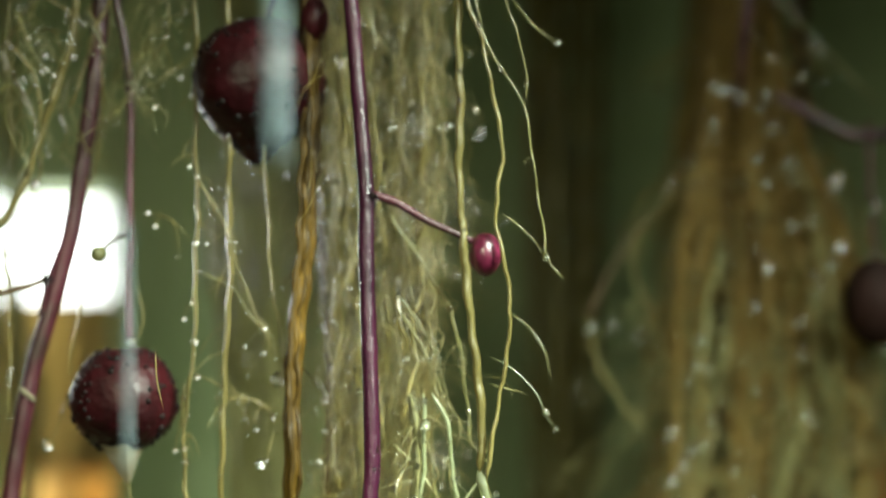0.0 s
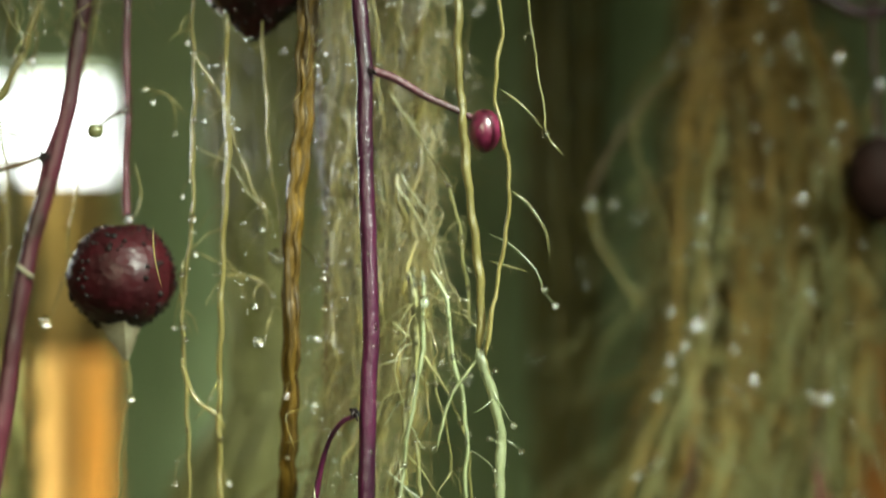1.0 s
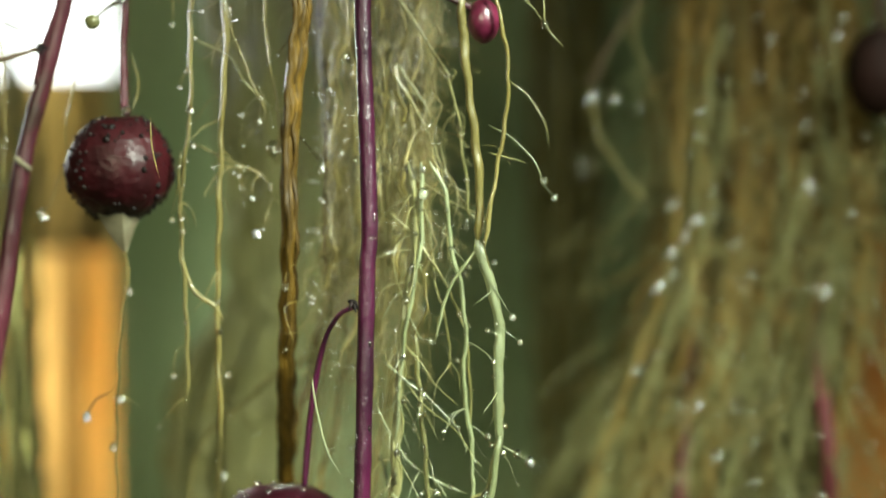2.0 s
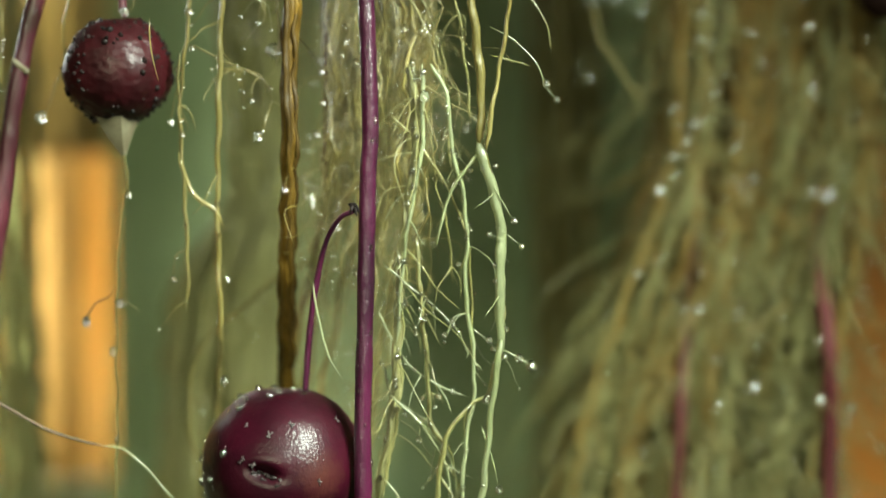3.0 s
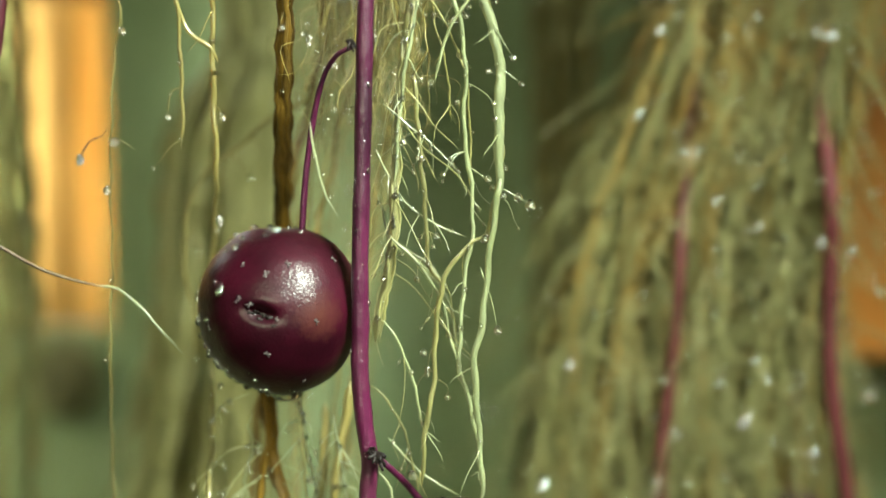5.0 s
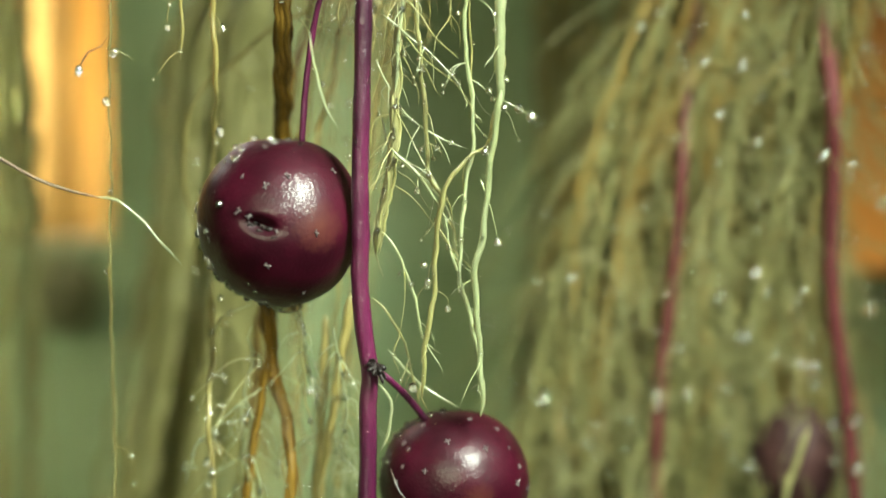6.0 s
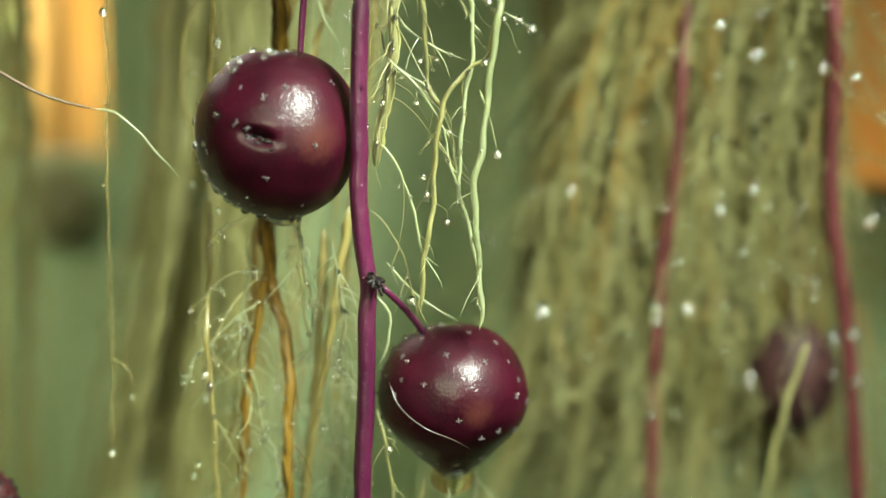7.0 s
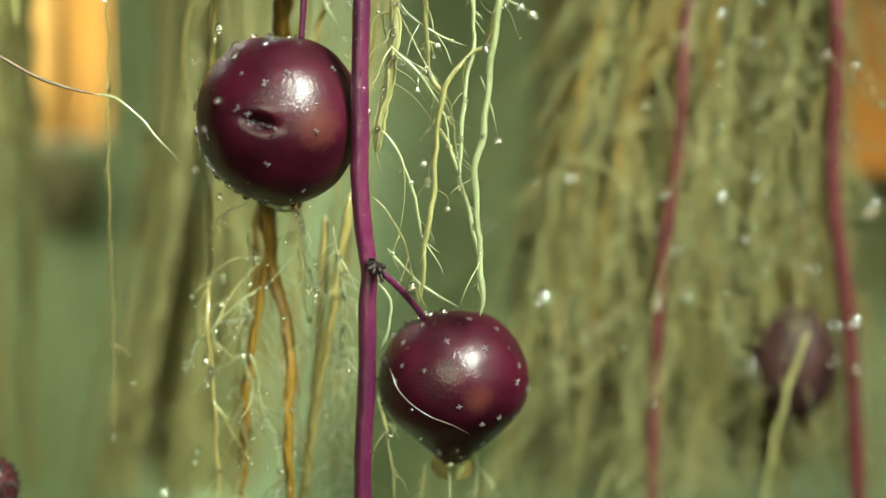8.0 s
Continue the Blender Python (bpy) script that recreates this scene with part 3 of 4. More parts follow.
tuber((87.0, 58.0, -16.6), 7.0, 9.0, DULL_SKIN, "dark brown tuber hanging in the root mass behind", seed=21, stalk=[(86.9, 58.0, -8.5), (86.1, 58.0, 2.7), (85.7, 58.0, 19.5)], stalk_mat=STEM_DARK)
tuber((70.0, 64.0, -162.0), 8.8, 12.0, DULL_PURPLE, "dull purple tuber half hidden behind hanging roots", seed=23, stalk=[(70.0, 64.0, -151.0), (71.6, 78.0, -139.6), (73.0, 90.0, -120.0)], stalk_mat=DULL, stalk_r=(0.6, 0.6))
# rounded body added to stand for a soft brownish region
tuber((-94.0, 186.0, -146.0), 9.5, 10.0, PATCH_BROWN, "rounded brown shape below the window", seed=24, stalk=[(-94.0, 180.0, -137.0), (-92.0, 180.0, -100.0), (-80.0, 180.0, 60.0), (-78.0, 180.0, LID_Z)], stalk_mat=FAR_TAN)
tuber((-82.0, 15.0, -174.3), 4.6, 5.5, SKIN_DARK, "dark scabby tuber low in the root mass", rough=0.04, seed=27, stalk=[(-82.1, 15.0, -169.3), (-82.7, 15.0, -157.2), (-83.6, 15.0, -136.5)], stalk_mat=STEM_DARK)


# ---- masses of roots that nobody could count ----
def root_mass(name, left, right, depth, count, radii, mat, label, seed, start=0.25, end=0.3, wob=0.7, side=0, reach=(3, 8), drop=0.15, size=(0.4, 0.9), z_top=LID_Z, clear=None, thin=0.12, cross=0.0, begin=None, curl=1.0):
    """Roots that hang between two outlines (mm) and within a range of depth; some start or end part of the way."""
    rng = np.random.default_rng(seed)
    l, r = smooth_line(left, 4.0)[::-1], smooth_line(right, 4.0)[::-1]
    lo, hi = min(l[0, 2], r[0, 2]), max(l[-1, 2], r[-1, 2])
    pieces, fine = [], []
    for k in range(count):
        a, d = rng.uniform(0, 1), rng.uniform(*depth)
        z1 = z_top if rng.uniform() > start else rng.uniform(*(begin or (lo + (hi - lo) * 0.3, hi)))
        z0 = lo if rng.uniform() > end else rng.uniform(lo, lo + (hi - lo) * 0.7)
        if clear and d < clear[1]:
            z0 = max(z0, clear[0] + rng.uniform(0, 25))
        if z1 - z0 < 20:
            continue
        z = np.linspace(z1, z0, max(8, int((z1 - z0) / 2.2)))
        x0, x1 = np.interp(z, l[:, 2], l[:, 0]), np.interp(z, r[:, 2], r[:, 0])
        roam = a + 0.06 * np.sin(z / rng.uniform(25, 60) + rng.uniform(0, 6)) + 0.012 * np.sin(z / rng.uniform(8, 16) + rng.uniform(0, 6))
        roam = roam + cross * rng.uniform(-1, 1) * (np.clip(z, lo, 60) - (lo + 60) / 2) / (60 - lo)
        line = np.stack([x0 + (x1 - x0) * roam, d + 3 * np.sin(z / rng.uniform(18, 40) + rng.uniform(0, 6)), z], 1)
        line = wander(line, wob * rng.uniform(0.2, 1.0), 14.0, rng)
        rad = rng.uniform(*radii) * (0.7 + 0.6 * rng.uniform() ** 2)
        pieces.append(sweep(line, rad, rad * rng.uniform(0.5, 1.0), 6, 0.12, rng, (4, 4)))
        if side:
            near = line[(line[:, 2] < 45)]
            if len(near) > 6:
                fine += hairs(near, int(side * len(near) / 40) + 1, reach, thin, rng, drop, 0.5, size, curl)
    ob = tagged(new(name), label, "roots", "masses of roots")
    ob.location = ((l[-1, 0] + r[-1, 0]) / 2 * MM, sum(depth) / 2 * MM, LID_Z * MM)
    for piece in pieces:
        part("root", piece, mat, ob).matrix_parent_inverse = Matrix.Translation(ob.location).inverted()
    if fine:
        tagged(part("rootlets", join(fine), mat, ob), "fine pale rootlets beaded with water", kind="stuff").matrix_parent_inverse = Matrix.Translation(ob.location).inverted()
    return ob


BACK_L = [(55.9, 65.0, 52.8), (54.2, 65.0, 34.2), (50.6, 65.0, 7.6), (46.5, 65.0, -23.3), (45.4, 65.0, -51.9), (39.6, 65.0, -70.0), (29.3, 65.0, -94.7), (25.0, 65.0, -111.9), (22.9, 65.0, -128.8), (20.3, 65.0, -157.4), (15.9, 65.0, -192.4)]
BACK_R = [(68.9, 65.0, 52.7), (69.8, 65.0, 36.4), (75.8, 65.0, 16.6), (85.6, 65.0, -6.5), (88.0, 65.0, -42.0), (78.3, 65.0, -95.0), (76.8, 65.0, -112.0), (77.2, 65.0, -128.9), (80.8, 65.0, -157.5), (82.8, 65.0, -192.5)]
root_mass("root_mass", BACK_L, BACK_R, (85, 130), 200, (0.35, 0.75), FAR_TAN, "dense mass of tan roots of the plant behind", 41, start=0.4, wob=0.6, cross=0.25)
root_mass("root_mass", BACK_L, BACK_R, (62, 100), 120, (0.22, 0.6), FAR_RUST, "rusty brown old roots in the mass behind", 44, start=0.05, end=1.0, wob=0.6, cross=0.25, side=5, reach=(5, 20), thin=0.2, drop=0.2, size=(0.5, 1.0))
root_mass("root_mass", BACK_L, BACK_R, (58, 98), 190, (0.2, 0.5), FAR_CREAM, "cream roots in the mass behind", 42, start=1.0, end=0.2, begin=(-120, 15), wob=0.7, cross=0.6, side=7, reach=(8, 30), thin=0.2, drop=0.2, size=(0.5, 1.0))
root_mass("root_mass", BACK_L, BACK_R, (75, 95), 34, (0.3, 0.9), BROWN, "brown old roots deep in the mass behind", 43, start=0.1, end=0.85, cross=0.3)
MID_L = [(-23.2, 16.0, 44.0), (-22.9, 16.0, 6.3), (-21.8, 16.0, -35.1), (-22.6, 16.0, -57.1), (-28.7, 16.0, -85.0), (-33.7, 16.0, -121.6), (-35.3, 16.0, -147.1), (-36.8, 16.0, -178.7)]
MID_R = [(1.2, 16.0, 43.9), (0.6, 16.0, 0.9), (-1.5, 16.0, -35.2), (-3.8, 16.0, -57.2), (-9.5, 16.0, -85.1), (-14.9, 16.0, -121.8), (-16.4, 16.0, -147.2), (-17.7, 16.0, -178.7)]
root_mass("root_mass", MID_L, MID_R, (6, 34), 54, (0.12, 0.42), TAN, "tan fibrous roots hanging behind the magenta stem", 51, start=0.15, end=0.8, wob=1.0, cross=0.3, curl=2.2, clear=(-76, 30), side=18, reach=(3, 13), drop=0.3, size=(0.3, 0.72), thin=0.085)
root_mass("root_mass", MID_L, MID_R, (4, 30), 40, (0.1, 0.3), GOLD, "golden cream fibrous roots hanging behind the magenta stem", 52, start=0.3, end=0.8, wob=1.2, cross=0.4, curl=2.2, clear=(-76, 30), side=19, reach=(3, 15), drop=0.3, size=(0.3, 0.72), thin=0.085)
root_mass("root_mass", MID_L, MID_R, (22, 40), 9, (0.3, 0.7), BROWN, "brown older roots hanging behind the magenta stem", 53, start=0.1, end=0.7, wob=0.7, clear=(-76, 30))
LOW_L = [(-38.8, 14.0, -123.6), (-40.4, 14.0, -128.2), (-41.8, 14.0, -150.8), (-42.7, 14.0, -178.1)]
LOW_R = [(-15.7, 14.0, -123.7), (-14.7, 14.0, -128.3), (-14.9, 14.0, -150.9), (-15.1, 14.0, -178.1)]
root_mass("root_mass", LOW_L, LOW_R, (6, 24), 9, (0.12, 0.28), WHITE, "thin cream roots below the purple tuber", 54, start=1.0, end=0.4, wob=0.8, side=38, reach=(5, 13), drop=0.5, size=(0.35, 0.8), curl=1.6)
HAZE_L = [(-36.5, 80.0, 56.3), (-40.3, 80.0, -58.4), (-41.9, 80.0, -89.7), (-44.8, 80.0, -131.6), (-49.6, 80.0, -160.3), (-53.8, 80.0, -196.4)]
HAZE_R = [(-9.2, 80.0, 56.1), (-11.1, 80.0, -58.6), (-14.2, 80.0, -89.9), (-16.9, 80.0, -131.8), (-18.1, 80.0, -160.4), (-19.6, 80.0, -196.5)]
root_mass("root_mass", HAZE_L, HAZE_R, (90, 130), 40, (0.2, 0.5), FAR_CREAM, "pale roots hanging behind the purple tuber", 58, start=0.5, end=0.35, wob=1.0)
TWIG_L = [(-84.9, 14.0, 44.1), (-84.7, 14.0, 2.4)]
TWIG_R = [(-45.5, 14.0, 43.8), (-59.9, 14.0, 2.2)]
root_mass("root_mass", TWIG_L, TWIG_R, (10, 24), 9, (0.12, 0.3), CREAM, "thin cream roots above the window", 59, start=0.0, end=0.8, wob=1.4, side=40, reach=(4, 13), drop=0.2, size=(0.12, 0.3))
FAR_L = [(-58.9, 100.0, 60.2), (-46.8, 100.0, -58.8), (-58.9, 100.0, -79.1), (-61.9, 100.0, -115.2), (-68.8, 100.0, -152.1), (-79.1, 100.0, -201.9)]
FAR_R = [(-31.7, 100.0, 60.0), (-32.2, 100.0, -58.9), (-35.0, 100.0, -79.3), (-36.6, 100.0, -115.4), (-38.0, 100.0, -152.2), (-43.6, 100.0, -202.0)]
root_mass("root_mass", FAR_L, FAR_R, (95, 150), 95, (0.6, 1.5), FAR_CREAM, "tan roots hanging before the far wall", 61, start=0.85, end=0.1)
root_mass("root_mass", [(20.5, 110.0, 61.6), (21.0, 110.0, -92.4), (19.2, 110.0, -204.9)], [(38.1, 110.0, 61.5), (33.8, 110.0, -92.5), (35.5, 110.0, -204.9)], (110, 150), 26, (0.6, 1.3), FAR_TAN, "thin roots hanging before the far wall", 62, start=0.2, end=0.3)
root_mass("root_mass", [(-109.6, 95.0, 59.6), (-106.9, 95.0, -78.6), (-109.9, 95.0, -200.5)], [(-92.5, 95.0, 59.5), (-85.6, 95.0, -78.7), (-86.3, 95.0, -200.5)], (80, 120), 30, (0.6, 1.3), FAR_CREAM, "tan roots hanging beside the window", 63, start=0.6, end=0.1)

# ---- single roots near the magenta stem ----
A, B, C, D = "thick cream root, wet and slightly crooked", "thin yellow wavy root beaded with water", "greenish-white root, smooth and wet", "thin pale rootlet with a drop at its tip"
root([(3.3, -1.0, 38.6), (3.0, -1.0, 28.5), (3.4, -1.0, 16.4), (3.0, -1.0, 4.3), (3.7, -1.0, -7.7), (4.6, -1.0, -19.7), (6.0, -1.0, -31.6), (6.7, -1.0, -40.1), (6.3, -1.0, -49.8)], 0.75, 0.75, GOLD, A, up=True, side=8)
root([(6.1, -1.0, -48.5), (7.4, -1.0, -53.4), (8.7, -1.0, -56.9), (10.0, -1.0, -64.8), (9.7, -1.0, -72.7), (9.8, -1.0, -85.9)], 1.0, 0.75, WHITE, C, side=6, wob=0.12)
root([(9.9, -2.0, -82.9), (8.0, -2.0, -95.6), (6.6, -2.0, -108.3), (5.3, -2.0, -113.9), (5.7, -2.0, -121.8), (6.2, -2.0, -129.7), (6.6, -2.0, -137.6), (6.2, -2.0, -139.5)], 0.6, 0.5, WHITE, C, side=3, wob=0.15)
root([(10.6, 0.0, -77.2), (9.1, 0.0, -86.0), (7.3, 0.0, -92.8), (5.4, 0.0, -93.8), (1.7, 0.0, -97.4), (-0.1, 0.0, -101.5), (-1.3, 0.0, -109.3), (-1.8, 0.0, -119.1), (-3.3, 0.0, -127.0), (-3.8, 0.0, -136.5)], 0.4, 0.35, CREAM, B, side=8)
root([(4.5, -3.0, 35.2), (7.0, -3.0, 28.1), (8.4, -3.0, 21.1), (9.8, -3.0, 14.0), (10.8, -3.0, 7.0), (9.7, -3.0, 0.0), (9.5, -3.0, -5.9), (10.6, -3.0, -10.9), (11.7, -3.0, -17.9), (11.5, -3.0, -25.8), (9.9, -3.0, -35.6), (8.1, -3.0, -45.5), (7.5, -3.0, -50.4)], 0.4, 0.36, GOLD, B, up=True, side=10, reach=(2, 6))
root([(11.4, -2.0, 36.3), (13.5, -2.0, 28.2), (14.9, -2.0, 22.2), (15.1, -2.0, 15.6)], 0.24, 0.16, CREAM, D, up=True, side=3)
root([(6.1, -2.0, 36.4), (8.8, -2.0, 25.2), (13.9, -2.0, 17.1), (15.6, -2.0, 10.1), (16.5, -2.0, 2.1), (17.8, -2.0, -5.9), (18.4, -2.0, -11.4), (21.3, -2.0, -15.4)], 0.26, 0.16, CREAM, D, side=3, up=True)
root([(12.1, 0.0, 36.7), (16.1, 0.0, 30.6), (20.6, 0.0, 26.7)], 0.18, 0.12, CREAM, D, up=True)
root([(10.6, 0.0, -3.5), (14.7, 0.0, -6.7), (18.2, 0.0, -11.2)], 0.16, 0.12, CREAM, D)
root([(11.9, 4.0, -20.8), (16.2, 4.0, -24.5), (18.6, 4.0, -29.6), (19.1, 4.0, -33.1)], 0.2, 0.12, CREAM, D)
root([(8.3, -1.0, -28.9), (12.5, -1.0, -31.2), (16.4, -1.0, -35.6), (17.8, -1.0, -39.1), (20.1, -1.0, -41.8)], 0.18, 0.12, WHITE, D)
root([(8.3, 1.0, -33.6), (12.0, 1.0, -34.6), (15.0, 1.0, -35.6)], 0.16, 0.12, CREAM, D)
root([(6.4, -1.0, -50.0), (2.8, -1.0, -54.9), (0.0, -1.0, -60.8), (-1.2, -1.0, -66.7)], 0.28, 0.2, WHITE, D)
root([(8.5, -2.0, -56.1), (12.1, -2.0, -62.3)], 0.13, 0.1, WHITE, D, wob=0.05)
root([(10.0, -2.0, -64.0), (13.5, -2.0, -66.7)], 0.13, 0.1, WHITE, D, wob=0.05)
root([(10.4, -2.0, -65.7), (7.9, -2.0, -64.5)], 0.13, 0.1, WHITE, D, wob=0.05)
root([(9.7, -2.0, -84.4), (12.7, -2.0, -86.0), (15.6, -2.0, -87.8)], 0.15, 0.12, WHITE, D, wob=0.05)
root([(6.3, -2.0, -98.0), (7.8, -2.0, -102.4), (9.3, -2.0, -108.8)], 0.14, 0.1, WHITE, D, wob=0.05)
root([(-5.8, 3.0, -34.9), (-4.6, 3.0, -44.7), (-5.2, 3.0, -53.5), (-6.4, 3.0, -60.4), (-7.3, 3.0, -70.2), (-8.2, 3.0, -82.1), (-8.7, 3.0, -94.0), (-10.1, 3.0, -101.9), (-10.8, 3.0, -104.7), (-12.0, 3.0, -111.6)], 1.0, 1.05, CREAM, A, side=36, strands=4, reach=(5, 16))
root([(-3.5, 2.0, -35.1), (-3.6, 2.0, -48.9), (-5.7, 2.0, -60.8), (-7.2, 2.0, -70.7), (-8.3, 2.0, -83.6)], 0.36, 0.3, WHITE, B, side=12)
root([(-2.0, 1.0, -35.1), (0.9, 1.0, -41.1), (1.4, 1.0, -49.0), (3.3, 1.0, -56.9), (4.1, 1.0, -65.3), (3.7, 1.0, -74.2), (4.9, 1.0, -84.0), (5.1, 1.0, -92.9), (3.8, 1.0, -99.7), (3.1, 1.0, -107.5), (2.8, 1.0, -116.3), (4.5, 1.0, -122.3), (6.0, 1.0, -130.2), (6.7, 1.0, -138.2)], 0.36, 0.34, WHITE, B, side=14, reach=(2, 8))
root([(-3.6, 4.0, -41.7), (-2.2, 4.0, -46.7), (-1.1, 4.0, -56.5), (0.7, 4.0, -63.4), (1.6, 4.0, -73.3)], 0.2, 0.16, CREAM, B, side=5)
root([(-10.2, 2.0, -70.2), (-4.4, 2.0, -75.1), (1.5, 2.0, -80.6), (4.4, 2.0, -86.1)], 0.22, 0.18, WHITE, B, side=4)
root([(-11.5, 3.0, -78.1), (-7.4, 3.0, -86.1), (-1.5, 3.0, -91.1), (4.2, 3.0, -93.3)], 0.22, 0.18, WHITE, B, side=4)
root([(-11.4, 5.0, -86.2), (-8.5, 5.0, -94.2), (-2.6, 5.0, -98.2), (1.3, 5.0, -106.3), (2.7, 5.0, -118.5)], 0.22, 0.2, WHITE, B, side=4)
root([(-9.0, 3.0, -43.9), (-4.1, 3.0, -49.0), (0.8, 3.0, -56.9), (4.2, 3.0, -65.9), (4.9, 3.0, -86.2)], 0.2, 0.18, CREAM, B, side=4)
root([(-7.9, 6.0, -16.9), (-2.0, 6.0, -26.9), (1.9, 6.0, -39.0), (5.4, 6.0, -41.0)], 0.2, 0.18, CREAM, B, side=6)
root([(-9.3, 6.0, -3.0), (-3.3, 6.0, -12.2), (1.7, 6.0, -21.3), (4.1, 6.0, -35.4), (5.0, 6.0, -45.5)], 0.22, 0.18, CREAM, B, side=8)
root([(-8.4, 5.0, -19.3), (-2.4, 5.0, -29.4), (0.5, 5.0, -39.4), (1.4, 5.0, -53.4)], 0.24, 0.2, CREAM, B, side=8)
root([(-4.8, 2.0, -65.3), (-3.9, 2.0, -78.1), (-3.0, 2.0, -88.0), (-2.4, 2.0, -97.9), (0.1, 2.0, -101.9), (-0.3, 2.0, -101.7), (-1.5, 2.0, -109.6), (-1.8, 2.0, -119.4), (-3.1, 2.0, -126.4)], 0.4, 0.35, CREAM, B, side=12)
root([(-9.3, 1.0, -92.8), (-4.4, 1.0, -97.8), (-0.5, 1.0, -103.7), (1.4, 1.0, -111.6), (3.8, 1.0, -119.5), (5.2, 1.0, -126.5)], 0.26, 0.2, WHITE, B, side=5)
root([(-10.4, 1.0, -107.6), (-7.3, 1.0, -112.5), (-5.1, 1.0, -119.5), (-3.2, 1.0, -128.4)], 0.26, 0.2, WHITE, B, side=5)
root([(-12.7, 4.0, -119.4), (-9.6, 4.0, -122.4), (-6.6, 4.0, -128.9), (-4.7, 4.0, -138.0)], 0.2, 0.16, CREAM, B, side=4)
root([(-9.9, 4.0, -128.6), (-5.1, 4.0, -134.1), (-0.6, 4.0, -137.2), (2.5, 4.0, -139.2)], 0.24, 0.16, WHITE, D)
root([(-11.5, -1.0, -133.7), (-9.4, -1.0, -136.7), (-9.6, -1.0, -141.7), (-11.2, -1.0, -145.7)], 0.35, 0.25, WHITE, B, wob=0.1)
root([(-11.7, 2.0, -154.4), (-9.6, 2.0, -164.6), (-8.7, 2.0, -174.8)], 0.3, 0.25, CREAM, B, side=5)
root([(-3.5, 6.0, -167.7), (-4.2, 6.0, -175.9)], 0.3, 0.25, CREAM, B, side=2)
root([(6.0, 14.0, -165.5), (5.2, 14.0, -178.2)], 0.4, 0.35, WHITE, B, side=2)
root([(0.8, 2.0, -168.7), (1.3, 2.0, -176.9)], 0.25, 0.2, WHITE, B)
root([(-9.5, -0.5, -149.0), (-8.0, -2.0, -152.5), (-5.1, -3.9, -155.2), (-2.1, -4.5, -156.9), (1.3, -3.9, -158.3), (4.4, -2.5, -160.4)], 0.13, 0.09, THREAD, "pale thread of root lying on the purple tuber", wob=0.05)
root([(-22.4, -6.0, -72.6), (-21.5, -6.0, -79.4), (-19.4, -6.0, -86.2), (-17.7, -6.0, -89.1)], 0.22, 0.16, WHITE, B, wob=0.1)

# ---- the old brown root and what hangs round it ----
root([(-23.4, 6.0, 12.4), (-24.0, 6.0, 2.2), (-24.5, 6.0, -8.0), (-25.6, 6.0, -17.1), (-26.6, 6.0, -27.2), (-27.1, 6.0, -39.2), (-26.9, 6.0, -46.8), (-27.8, 11.0, -66.8), (-28.4, 18.0, -82.0), (-29.0, 24.0, -91.0), (-30.4, 29.0, -101.0), (-32.5, 29.0, -115.0), (-32.0, 20.0, -129.0)], 2.5, 1.5, ROPE, "old brown root, twisted and wet", up=True, strands=12, side=10, wob=0.12)
root([(-31.9, 14.0, -121.6), (-31.0, 14.0, -128.2), (-30.7, 14.0, -134.4), (-28.3, 12.0, -142.2), (-27.3, 10.0, -150.0), (-27.8, 8.0, -161.9), (-27.5, 8.0, -176.5)], 1.25, 0.9, AMBER_ROOT, "wet amber-brown root below the purple tuber", strands=6, side=10, wob=0.12)
root([(-31.3, 14.0, -130.3), (-33.5, 14.0, -142.6), (-35.2, 14.0, -152.9), (-36.2, 14.0, -165.5), (-36.8, 14.0, -178.1)], 0.9, 0.7, AMBER_ROOT, "forked brown root below the purple tuber", strands=3, side=8)
root([(-21.4, 18.0, -124.8), (-21.8, 18.0, -135.1), (-23.0, 18.0, -151.7), (-24.9, 18.0, -168.6), (-25.7, 18.0, -179.2)], 0.8, 0.8, TAN, "tan root below the purple tuber", side=8)
root([(-16.4, 14.0, -120.1), (-18.2, 14.0, -130.3), (-19.8, 14.0, -140.5), (-22.0, 14.0, -153.0), (-24.2, 14.0, -165.5), (-26.1, 14.0, -178.1)], 0.9, 0.8, TAN, "tan root below the purple tuber", side=10)
root([(-25.4, 8.0, -121.2), (-24.5, 8.0, -130.3), (-23.0, 8.0, -137.4), (-23.7, 8.0, -147.5)], 0.3, 0.2, WHITE, B, side=14)
root([(-19.5, 8.0, -125.3), (-18.5, 8.0, -132.3), (-17.4, 8.0, -139.4), (-18.9, 8.0, -149.6)], 0.25, 0.2, WHITE, B, side=12)

# ---- single roots on the side of the window ----
root([(-44.4, 8.0, 38.5), (-44.1, 8.0, 24.1), (-44.4, 8.0, 9.7), (-43.9, 8.0, -2.6), (-44.4, 8.0, -10.7), (-44.4, 8.0, -23.9), (-45.4, 8.0, -33.0), (-46.4, 8.0, -43.1), (-45.9, 8.0, -53.7), (-45.5, 8.0, -61.7), (-45.3, 8.0, -73.2), (-45.6, 8.0, -78.2)], 0.5, 0.3, GOLD, B, up=True, side=34, reach=(2, 8))
